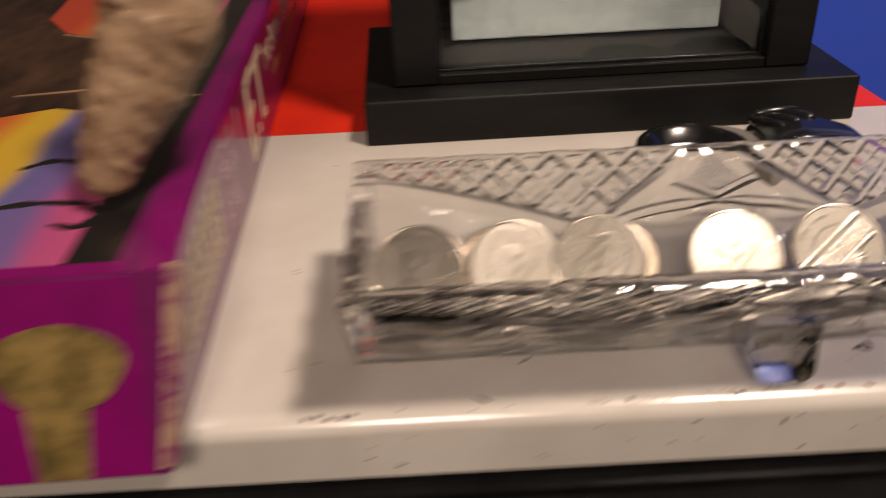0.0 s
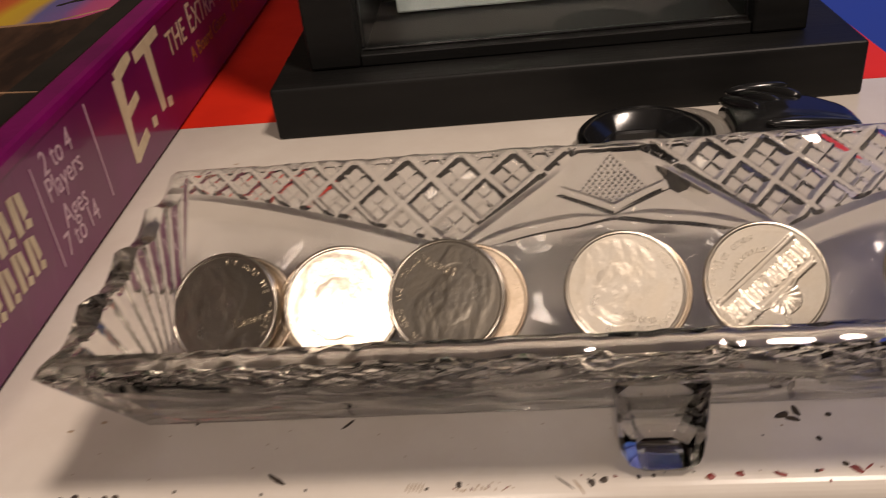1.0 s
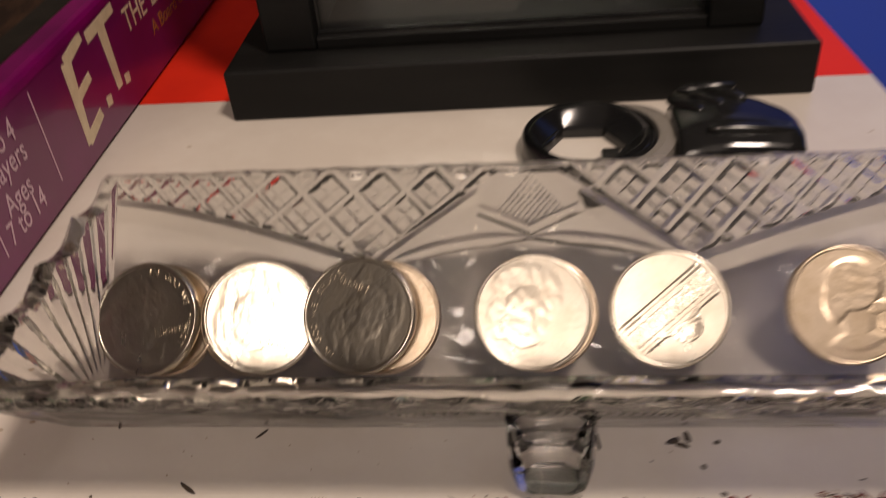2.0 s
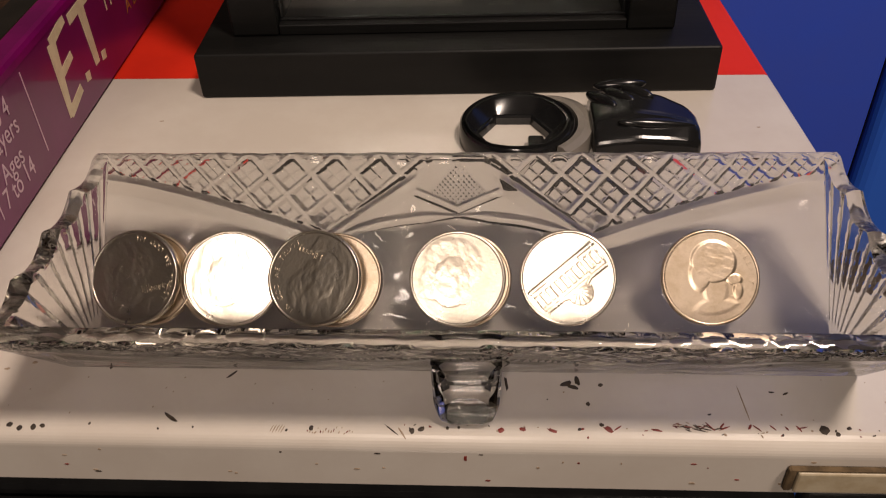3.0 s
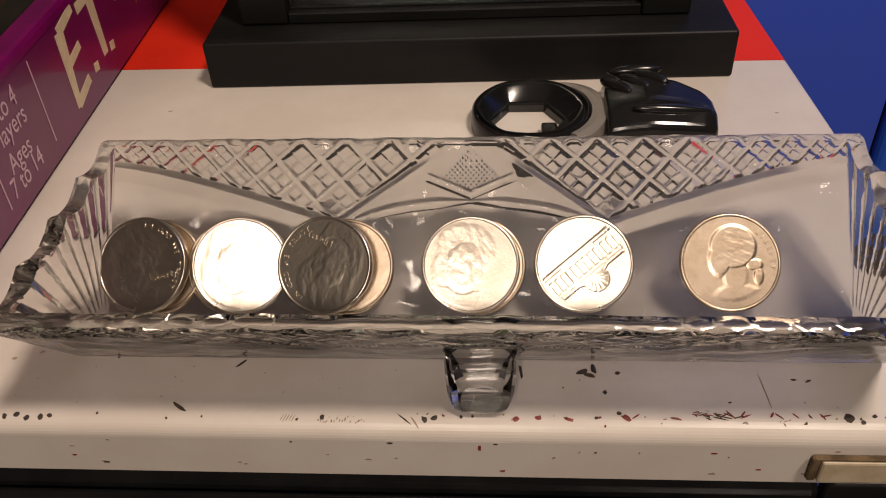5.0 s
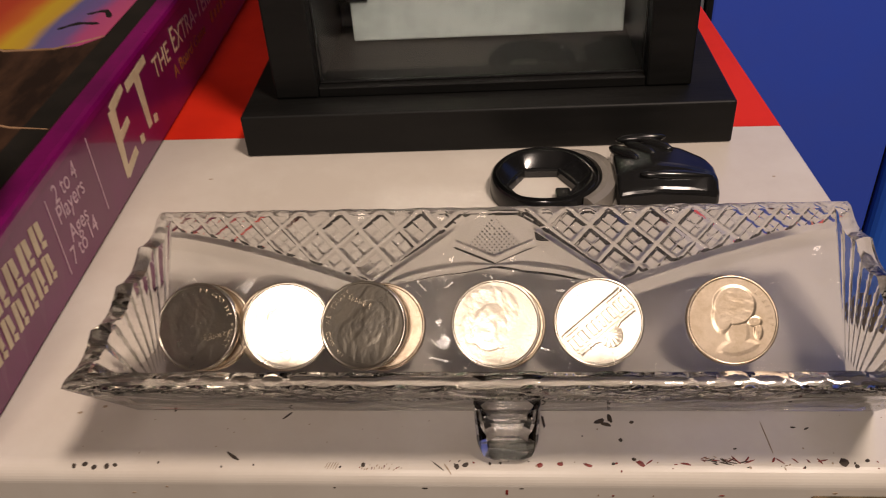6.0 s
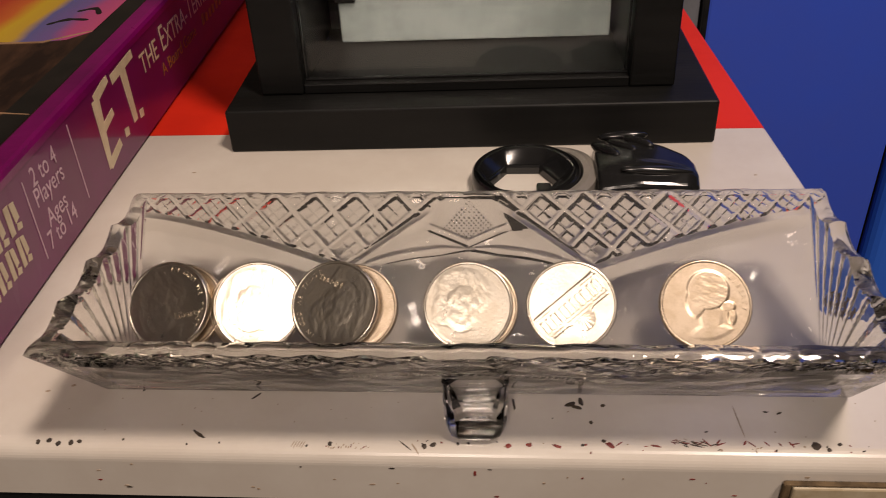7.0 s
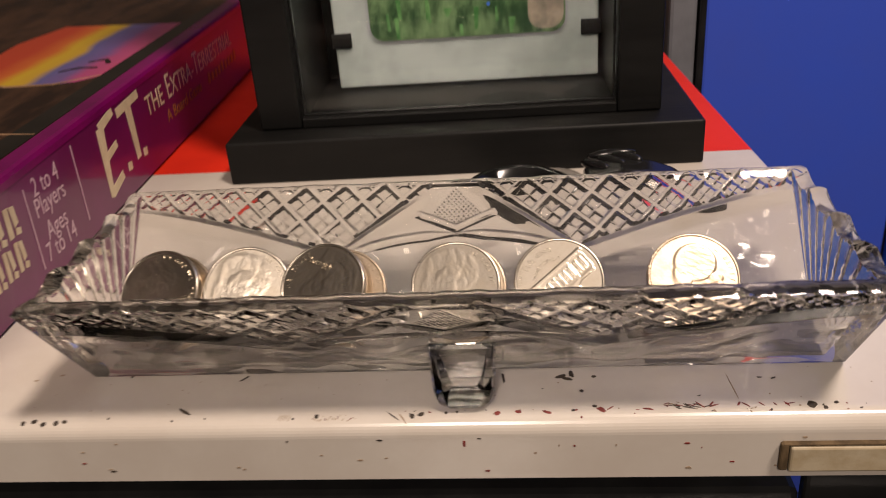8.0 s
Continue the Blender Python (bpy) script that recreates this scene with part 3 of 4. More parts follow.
coin(0.0246, 0.0270, 0, 40, 2, NICKEL, "nickel coin with a building in relief, in the glass dish", 2.2, -2, (("E PLURIBUS UNUM", 0.0086, 235, 8.5, 0.0013), ("MONTICELLO", 0.0052, 130, 9, 0.0012), ("FIVE CENTS", 0.0075, 118, 6, 0.0014)))
coin(0.0556, 0.0267, 0, 0, 3, OLD_NICKEL, "worn warm-toned nickel coin lying apart in the glass dish", 0, 0, (("LIBERTY", 0.0083, 48, 9, 0.0016), ("IN GOD WE TRUST", 0.0096, 222, 7.2, 0.0013)))

# ---- display case behind the dish ----
case = empty("display_case", "black wooden display case with a glass front on a wide base", "display case", (-0.004, 0.103, 0), 1.1)
part("base", block(-0.0845, 0.0845, 0, 0.092, 0, 0.0158, 0.0010, 3), BLACK_WOOD, case, "wide flat black base")
for name, x0, x1 in (("post", -0.0740, -0.0585), ("post", 0.0560, 0.0715)):
    part(name, block(x0, x1, 0.0125, 0.080, 0.0160, 0.21, 0.0008), BLACK_WOOD, case)
part("rail", block(-0.0583, 0.0558, 0.0130, 0.0170, 0.0160, 0.0196, 0.0004), BLACK_WOOD, case)
part("rail", block(-0.0583, 0.0558, 0.0130, 0.0795, 0.198, 0.21, 0.0006), BLACK_WOOD, case)
part("back_panel", block(-0.0583, 0.0558, 0.0760, 0.0795, 0.0160, 0.1978), DARK_BACK, case)
part("inner_floor", block(-0.0583, 0.0558, 0.0172, 0.0758, 0.0160, 0.0175), DARK_BACK, case)
# Added glossy strips stand in for light caught along the rail and posts.
part("glint_strip", block(-0.0583, 0.0558, 0.0160, 0.0176, 0.0197, 0.0206, 0.0003), BLACK_GLOSS, case, "added thin glossy strip that catches light like the rail edge")
for x in (-0.0580, 0.0546):
    part("glint_strip", block(x, x + 0.0009, 0.0160, 0.0176, 0.0208, 0.197, 0.0003), BLACK_GLOSS, case)
pane = part("glass_pane", block(-0.0583, 0.0558, 0.0178, 0.0194, 0.0177, 0.1978), PANE, case, "clear glass front")
pane.visible_shadow = False

slab = empty("picture_card", "silver-white card with a green picture in a rounded window", "card", (-0.0035, 0.160, 0.0182), 1.1)
part("mount", block(-0.0525, 0.0525, 0, 0.003, 0, 0.15, 0.0008), CARD_WHITE, slab)


def rounded(x0, x1, z0, z1, r, y):
    pts = []
    for cx, cz, a0 in ((x1 - r, z0 + r, -90), (x1 - r, z1 - r, 0), (x0 + r, z1 - r, 90), (x0 + r, z0 + r, 180)):
        for k in range(7):
            a = radians(a0 + 15 * k)
            pts.append((cx + r * math.cos(a), y, cz + r * math.sin(a)))
    return pts


part("window_border", sheet(rounded(-0.0385, 0.0405, 0.0175, 0.12, 0.006, 0), 0.0006, (0, -1, 0)), STEEL, slab, "grey rounded window edge")
part("picture", sheet(rounded(-0.0375, 0.0395, 0.0185, 0.119, 0.0055, -0.0007), 0.0004, (0, -1, 0)), CARD_GREEN, slab, "green printed picture")
for x in (-0.0495, 0.0495):
    part("clip", block(x - 0.004, x + 0.004, -0.0014, -0.0002, 0.0165, 0.0225, 0.0003), BLACK_GLOSS, slab, "small black clip")
TAN_INK = material("printed_beige", (0.34, 0.28, 0.22), 0.35, second=(0.18, 0.16, 0.13), scale=120)
BLUE_INK = material("printed_blue", (0.03, 0.10, 0.5), 0.35)
part("pale_area", sheet(rounded(0.0250, 0.0388, 0.0200, 0.060, 0.0055, -0.0012), 0.0002, (0, -1, 0)), TAN_INK, slab)
part("dark_area", sheet(rounded(-0.0130, 0.0150, 0.0336, 0.060, 0.0020, -0.0012), 0.0002, (0, -1, 0)), ART_BLACK, slab)
part("blue_dot", sheet(rounded(0.0090, 0.0104, 0.0300, 0.0314, 0.0006, -0.0014), 0.0002, (0, -1, 0)), BLUE_INK, slab)
leaf = random.Random(5)
for k in range(22):
    x, z, tall = leaf.uniform(-0.034, 0.022), leaf.uniform(0.0190, 0.030), leaf.uniform(0.003, 0.009)
    part("green_stroke", sheet([(x, -0.0014, z), (x + 0.0012, -0.0014, z), (x + 0.0016 + leaf.uniform(-0.001, 0.001), -0.0014, z + tall), (x + leaf.uniform(-0.001, 0.0), -0.0014, z + tall)], 0.0001, (0, -1, 0)), ART_LEAF if k % 2 else CARD_GREEN, slab)
for k in range(5):
    part("caption_bar", block(-0.011 + k * 0.005, -0.0075 + k * 0.005, -0.0016, -0.0012, 0.0345, 0.0375), CARD_WHITE, slab)

# ---- black plastic gadget ----
gadget = empty("plastic_ring_tool", "glossy black plastic tool with a round ring lying behind the dish", "tool", (0.0155, 0.0790, 0), 0)


def eyelet(profile, n=72):
    """A ring whose hole is a rounded hexagon set off to one side; profile rows: share of the way out, height."""
    bm = bmesh.new()
    loops = []
    for f, z in profile:
        loop = []
        for k in range(n):
            a = 2 * math.pi * k / n
            hexa = 0.0092 / math.cos((a % (math.pi / 3)) - math.pi / 6)
            inner = Vector((hexa * math.cos(a) - 0.0010, hexa * math.sin(a) - 0.0042))
            outer = Vector((0.0178 * math.cos(a) + 0.0002, 0.0178 * math.sin(a) - 0.0022))
            p = inner.lerp(outer, f)
            loop.append(bm.verts.new((p.x, p.y, z)))
        loops.append(loop)
    m = len(loops)
    for i in range(m):
        a, b = loops[i], loops[(i + 1) % m]
        for k in range(n):
            bm.faces.new((a[k], a[(k + 1) % n], b[(k + 1) % n], b[k]))
    return bm


ring = part("ring", eyelet([(0.0, 0.0), (0.0, 0.0024), (0.06, 0.0030), (0.16, 0.0028), (0.56, 0.0058), (0.62, 0.0066), (0.68, 0.0067), (0.74, 0.0052), (0.80, 0.0050), (0.86, 0.0064), (0.95, 0.0056), (1.0, 0.0026), (1.0, 0.0)]), BLACK_GLOSS, gadget, "glossy black dished ring with a six-sided hole", True)
ring.data.set_sharp_from_angle(angle=radians(40))
part("stop_block", block(0.0030, 0.0078, -0.0122, -0.0062, 0.0, 0.0034, 0.0008), BLACK_GLOSS, gadget)


def hull_part(name, rings, mat, label=""):
    bm = bmesh.new()
    loops = [[bm.verts.new(p) for p in ring] for ring in rings]
    n = len(loops[0])
    for a, b in zip(loops, loops[1:]):
        for k in range(n):
            bm.faces.new((a[k], a[(k + 1) % n], b[(k + 1) % n], b[k]))
    bm.faces.new(loops[0])
    bm.faces.new(list(reversed(loops[-1])))
    bmesh.ops.bevel(bm, geom=list(bm.edges), offset=0.0014, segments=3, profile=0.5, affect="EDGES", clamp_overlap=True)
    return part(name, bm, mat, gadget, label)


def ring_at(x, y0, y1, top, lean=0.3):
    return [(x, y0, 0), (x, y0 + 0.001, top * 0.6), (x, y0 + (y1 - y0) * lean, top), (x, y1 - (y1 - y0) * lean, top), (x, y1, top * 0.55), (x, y1, 0)]


arc = [radians(-52 + 6 * k) for k in range(22)]
collar = bmesh.new()
def collar_point(r, z, a):
    """The collar narrows to a point where it runs in behind the ring."""
    thin = max(0.0, min(1.0, (a - radians(25)) / radians(48))) ** 1.5
    r = 0.0181 + (r - 0.0181) * (1 - 0.85 * thin)
    return r * math.cos(a), r * math.sin(a), z * (1 - 0.3 * thin)


loops = [[collar.verts.new(collar_point(r, z, a)) for a in arc] for r, z in ((0.0181, 0.0), (0.0181, 0.0058), (0.0200, 0.0062), (0.0224, 0.0056), (0.0228, 0.0))]
for v in collar.verts:
    v.co.y -= 0.0022
for i in range(5):
    a, b = loops[i], loops[(i + 1) % 5]
    for k in range(len(arc) - 1):
        collar.faces.new((a[k], a[k + 1], b[k + 1], b[k]))
for k in (0, len(arc) - 1):
    collar.faces.new([loop[k] for loop in loops])
part("collar", collar, GREY_MATT, gadget, "dull grey curved collar")
hull_part("grip", [ring_at(0.0218, -0.0155, 0.0120, 0.0085), ring_at(0.0260, -0.0155, 0.0155, 0.0100), ring_at(0.0340, -0.0155, 0.0160, 0.0112), ring_at(0.0430, -0.0155, 0.0130, 0.0104), ring_at(0.0500, -0.0152, 0.0065, 0.0092), ring_at(0.0530, -0.0140, 0.0020, 0.0070)], BLACK_GLOSS, "faceted black grip")


def capsule(name, a, b, r, flat):
    """A rounded bar from a to b."""
    bm = bmesh.new()
    a, b = Vector(a), Vector(b)
    bmesh.ops.create_uvsphere(bm, u_segments=20, v_segments=12, radius=1)
    way = (b - a).normalized()
    turn = way.to_track_quat("X", "Z").to_matrix()
    for v in bm.verts:
        v.co = (a + b) / 2 + turn @ Vector((v.co.x * (b - a).length / 2, v.co.y * r, v.co.z * r * flat))
    return part(name, bm, BLACK_GLOSS, gadget, "", True)


for k in range(3):
    capsule("rib", (0.0212 + 0.0050 * k, 0.0085 + 0.0010 * k, 0.0088 + 0.0006 * k), (0.0292 + 0.0056 * k, -0.0020 + 0.0022 * k, 0.0102 + 0.0003 * k), 0.0019, 1.1)
capsule("rib", (0.0235, 0.0125, 0.0092), (0.0400, 0.0128, 0.0100), 0.0018, 1.0)
capsule("spine", (0.0285, -0.0098, 0.0098), (0.0515, -0.0088, 0.0078), 0.0019, 0.9)

# ---- board game box ----
BX, BTOP, BF = -0.1190, 0.0372, -0.0425
game_box = empty("board_game_box", "worn purple cardboard board game box with a colourful printed lid", "box", (BX, BF, 0), 1.6)
LENGTH, WIDE = 0.46, 0.27


def flare(y):
    """How far the bowed side leans out at its top, y along the box."""
    return 0.0055 * math.exp(-max(y, 0) / 0.035)


def lid_loft(name, outline, mat, label, start=0.0, stop=LENGTH, slant=True):
    """A length of the lid: outline (x, z) carried along the box, with the bowed side and the sloping front."""
    bm, loops = bmesh.new(), []
    ys = [start + (stop - start) * (k / 24) ** 1.8 for k in range(25)]
    for i, y in enumerate(ys):
        loop = []
        for x, z in outline:
            lean = (flare(y) * (z / BTOP)) if x > -0.1 else 0
            back = (-0.0075 + 0.013 * z / BTOP) * max(0, 1 - y / 0.03) if slant else 0
            loop.append(bm.verts.new((x + lean, y + back, z)))
        loops.append(loop)
    n = len(outline)
    for a, b in zip(loops, loops[1:]):
        for k in range(n):
            bm.faces.new((a[k], a[(k + 1) % n], b[(k + 1) % n], b[k]))
    bm.faces.new(loops[0])
    bm.faces.new(list(reversed(loops[-1])))
    return part(name, bm, mat, game_box, label)


lid_loft("lid", [(-WIDE, 0.0004), (-0.0008, 0.0004), (0, 0.0012), (0, BTOP - 0.0014), (-0.0004, BTOP - 0.0004), (-0.0014, BTOP), (-WIDE, BTOP)], PURPLE, "purple printed cardboard lid")
lid_loft("lid_edge", [(-0.0068, BTOP - 0.001), (0.00025, BTOP - 0.0034), (0.00025, BTOP - 0.0013), (-0.0003, BTOP - 0.0001), (-0.0014, BTOP + 0.0003), (-0.0068, BTOP + 0.0003)], MAGENTA, "magenta folded edge", 0.0005)
FACE = Matrix.Translation((0, -0.0077, 0)) @ pose(0, 0, 0, -math.degrees(math.atan2(0.013, BTOP)), 0, 0)
front = part("front_panel", block(-WIDE, -0.0032, -0.0002, 0.0004, 0.0008, 0.0388), MAGENTA, game_box, "magenta front panel")
front.matrix_basis = FACE
lid_loft("front_edge", [(-WIDE, BTOP - 0.0006), (-0.0090, BTOP - 0.0006), (-0.0090, BTOP + 0.00025), (-WIDE, BTOP + 0.00025)], MAGENTA, "magenta front border", 0.0004, 0.0048)
lid_loft("worn_corner", [(-0.0026, 0.002), (0.0006, 0.002), (0.0006, BTOP - 0.001), (-0.0002, BTOP + 0.0004), (-0.0026, BTOP + 0.0004)], WORN, "rubbed pale corner", -0.0005, 0.0028)


def art(name, pts, mat, level=1, label=""):
    """A printed area on the lid, (x from the right edge, y from the front)."""
    return part(name, sheet([(x, y, BTOP) for x, y in pts], 0.00012 * level, (0, 0, 1)), mat, game_box, label)


art("printed_ground", [(-WIDE + 0.004, 0.0092), (-0.0070, 0.0092), (-0.0070, LENGTH - 0.005), (-WIDE + 0.004, LENGTH - 0.005)], ART_DARK, 1, "dark brown printed picture")
art("dark_border", [(-0.0165, 0.0094), (-0.0072, 0.0094), (-0.0072, 0.30), (-0.0145, 0.30)], ART_BLACK, 2)
art("colour_field", [(-0.0167, 0.0096), (-0.0167, 0.060), (-0.022, 0.078), (-0.030, 0.088), (-0.045, 0.094), (-0.062, 0.088), (-0.080, 0.075), (-0.095, 0.050), (-0.100, 0.0096)], ART_RAINBOW, 2, "airbrushed rainbow bands")
art("colour_field", [(-0.0150, 0.168), (-0.0150, 0.262), (-0.075, 0.270), (-0.082, 0.235), (-0.078, 0.190), (-0.066, 0.170), (-0.050, 0.160), (-0.034, 0.158), (-0.022, 0.160)], ART_RAINBOW, 2, "airbrushed rainbow bands")


def ribbon(points, widths):
    left, right = [], []
    for i, (p, w) in enumerate(zip(points, widths)):
        a, b = Vector(points[max(i - 1, 0)]), Vector(points[min(i + 1, len(points) - 1)])
        t = (b - a).normalized()
        nrm = Vector((-t.y, t.x))
        left.append(tuple(Vector(p) + nrm * w / 2))
        right.append(tuple(Vector(p) - nrm * w / 2))
    return left + right[::-1]


for pts in ([(-0.05, 0.030), (-0.040, 0.034), (-0.030, 0.036), (-0.018, 0.034)], [(-0.022, 0.036), (-0.016, 0.030), (-0.018, 0.024), (-0.024, 0.026)], [(-0.040, 0.054), (-0.034, 0.058), (-0.026, 0.056)],
            [(-0.036, 0.176), (-0.030, 0.181), (-0.022, 0.180)], [(-0.030, 0.190), (-0.024, 0.193), (-0.020, 0.186)]):
    n = len(pts)
    fine = []
    for i in range(n - 1):
        q0, q1, q2, q3 = (Vector(pts[max(min(i + d, n - 1), 0)]) for d in (-1, 0, 1, 2))
        for u in (0, 0.25, 0.5, 0.75):
            fine.append(tuple(0.5 * (2 * q1 + (q2 - q0) * u + (2 * q0 - 5 * q1 + 4 * q2 - q3) * u * u + (3 * q1 - q0 - 3 * q2 + q3) * u ** 3)))
    fine.append(pts[-1])
    art("black_silhouette", ribbon(fine, [0.0006 + 0.0026 * math.sin(math.pi * (k + 0.3) / len(fine)) ** 0.7 * (0.7 + 0.3 * math.sin(k * 2.1)) for k in range(len(fine))]), ART_BLACK, 3)
art("pale_crease", ribbon([(-0.0075, 0.098), (-0.020, 0.100), (-0.040, 0.108), (-0.060, 0.106)], [0.0004, 0.0008, 0.0010, 0.0005]), ART_TAN, 3)
art("pale_crease", ribbon([(-0.0155, 0.168), (-0.030, 0.158), (-0.048, 0.158), (-0.066, 0.168)], [0.0006, 0.0012, 0.0012, 0.0006]), ART_TAN, 3)

# ---- wrinkled rubber figurine leaning over the lid ----
RUBBER = material("tan_rubber", (0.50, 0.33, 0.20), 0.55, second=(0.24, 0.14, 0.075), scale=110, bump=0.7, bump_scale=420, mixing=(0.34, 0.66))


def limb(points, radii, n=48, steps=70):
    verts, faces = [], []
    pts = [Vector(p) for p in points]
    for i in range(steps + 1):
        u = i / steps * (len(pts) - 1)
        k = min(int(u), len(pts) - 2)
        f = u - k
        p = pts[k].lerp(pts[k + 1], f)
        r = radii[k] + (radii[k + 1] - radii[k]) * f
        way = (pts[k + 1] - pts[k]).normalized()
        side = way.cross(Vector((0, 0, 1))).normalized()
        up = side.cross(way)
        for j in range(n):
            a = 2 * math.pi * j / n
            d = side * math.cos(a) + up * math.sin(a)
            q = p + d * r
            fold = 0.0007 * noise.noise(Vector((q.x * 140, q.y * 140, i * 0.55))) + 0.0006 * noise.noise(q * 420) + 0.0010 * noise.noise(q * 90)
            verts.append(tuple(q + d * fold * min(1, r / 0.006)))
    for i in range(steps):
        for j in range(n):
            faces.append((i * n + j, i * n + (j + 1) % n, (i + 1) * n + (j + 1) % n, (i + 1) * n + j))
    faces.append(tuple(reversed(range(n))))
    faces.append(tuple(steps * n + j for j in range(n)))
    return verts, faces


FIG_POINTS = [(-0.1350, -0.0105, 0.0402), (-0.1342, -0.0098, 0.0424), (-0.1310, -0.0075, 0.0500), (-0.1252, -0.0040, 0.0610), (-0.1190, 0.0000, 0.0730), (-0.1160, 0.0040, 0.0860), (-0.1160, 0.0080, 0.1000)]
FIG_RADII = [0.0022, 0.0050, 0.0068, 0.0092, 0.0118, 0.0130, 0.0135]
verts, faces = limb(FIG_POINTS, FIG_RADII)
figurine = mesh_part("figurine", verts, faces, RUBBER, None, "tan wrinkled rubber figurine leaning over the game box lid", True)
tagged(figurine, category="figurine")

# printed motif on the front panel
pts = [(-0.0185 + 0.0125 * math.cos(a) * (1 + 0.08 * math.sin(3 * a)), -0.0004, 0.0225 + 0.0085 * math.sin(a)) for a in [2 * math.pi * k / 28 for k in range(28)]]
motif = part("olive_motif", sheet(pts, 0.0002, (0, -1, 0)), ART_OLIVE, game_box, "olive round printed motif")
motif.matrix_basis = FACE
stem = part("olive_stem", sheet([(-0.0245, -0.0004, 0.001), (-0.0150, -0.0004, 0.001), (-0.0135, -0.0004, 0.015), (-0.0255, -0.0004, 0.015)], 0.00016, (0, -1, 0)), ART_OLIVE, game_box)
stem.matrix_basis = FACE



def on_side(y, z):
    """A place on the long side: y along the box in the room, z up."""
    return pose(0.00012 + flare(y - BF) * z / BTOP, y - BF, z, 90, math.degrees(math.atan2(flare(y - BF), BTOP)), 90)


def stroke(y0, z0, y1, z1, w0, w1, mat, name="title_shape"):
    pts = ribbon([(y0 - BF, z0), (y1 - BF, z1)], [w0, w1])
    return part(name, sheet([(flare(a) * b / BTOP, a, b) for a, b in pts], 0.00016, (1, 0, 0)), mat, game_box)


for y, z0, z1 in ((0.0275, 0.0057, 0.0305), (0.0594, 0.0068, 0.0320)):
    stroke(y, z0, y, z1, 0.0004, 0.0004, PINK_INK, "ruled_line")
for text, z in (("2 to 4", 0.0260), ("Players", 0.0200), ("Ages", 0.0120), ("7 to 14", 0.0062)):
    letters(text, 0.0080, PINK_INK, game_box, on_side(0.0402, z) @ Matrix.Diagonal((0.82, 1, 1, 1)), "lettering", 0.00004)
# large title drawn as plain slanting strokes
for y0, z0, y1, z1, w0, w1 in ((0.0812, 0.0300, 0.0792, 0.0065, 0.0058, 0.0028), (0.0805, 0.0300, 0.0932, 0.0326, 0.0036, 0.0030), (0.0815, 0.0196, 0.0912, 0.0216, 0.0030, 0.0026),
                               (0.0792, 0.0075, 0.0908, 0.0104, 0.0034, 0.0030), (0.0960, 0.0306, 0.1170, 0.0318, 0.0034, 0.0030), (0.1062, 0.0310, 0.1068, 0.0106, 0.0052, 0.0036)):
    stroke(y0, z0, y1, z1, w0, w1, CREAM_INK)
for y in (0.0973, 0.1127):
    stroke(y, 0.0093, y + 0.0004, 0.0122, 0.0034, 0.0034, CREAM_INK)
# smaller line of capitals behind it, with three taller ones
at = 0.1222
for k, word in enumerate(("T", "HE", "E", "XTRA-", "T", "ERRESTRIAL")):
    size, squeeze = (0.0140, 0.78) if k in (2, 4) else (0.0108, 0.95)
    line = letters(word, size, CREAM_INK, game_box, on_side(at, 0.0212), "lettering", 0.00004)
    wide = max(v.co.x for v in line.data.vertices) - min(v.co.x for v in line.data.vertices)
    line.matrix_basis = on_side(at + wide * squeeze / 2, 0.0212) @ Matrix.Diagonal((squeeze, 1, 1, 1))
    at += wide * squeeze + (0.0052 if k in (1, ) else 0.0010)
letters("A Board Game", 0.0068, GOLD_INK, game_box, on_side(0.1640, 0.0130) @ Matrix.Diagonal((1.12, 1, 1, 1)), "lettering", 0.00004)
for k in range(9):
    stroke(0.1990 + k * 0.0056, 0.0130, 0.1994 + k * 0.0056, 0.0166 + 0.0012 * (k % 4 == 0), 0.0030, 0.0028, GOLD_INK, "caption_bar")
# maker's name as plain blocks
for row, (z, n, pitch) in enumerate(((0.0208, 6, 0.0080), (0.0108, 8, 0.0063))):
    for k in range(n):
        y = 0.0182 - (n - 1 - k) * pitch
        stroke(y - pitch * 0.24, z, y - pitch * 0.22, z + 0.0086, pitch * 0.30, pitch * 0.30, CREAM_INK, "maker_block")
        stroke(y + pitch * 0.04, z + 0.0052, y + pitch * 0.34, z + 0.0054, 0.0062, 0.0050, CREAM_INK, "maker_block")
        stroke(y + pitch * 0.10, z + 0.0010, y + pitch * 0.40, z + 0.0004, 0.0020, 0.0018, CREAM_INK, "maker_block")

# ---- flecks and scratches on the shelf ----


def fleck(x, y, w, h, turn, mat, seed):
    rng = random.Random(seed)
    pts = []
    for k in range(9):
        a = 2 * math.pi * k / 9
        q = 0.75 + 0.5 * rng.random()
        px, py = w / 2 * math.cos(a) * q, h / 2 * math.sin(a) * q
        c, s = math.cos(radians(turn)), math.sin(radians(turn))
        yy = max(y + px * s + py * c, FRONT + 0.0003)
        pts.append((x + px * c - py * s, yy, shelf_z(yy) + 0.00006))
    bm = bmesh.new()
    mid = bm.verts.new((x, y, shelf_z(y) + 0.00016))
    vs = [bm.verts.new(p) for p in pts]
    for k in range(9):
        bm.faces.new((mid, vs[k], vs[(k + 1) % 9]))
    return part("paint_fleck", bm, mat, shelf)


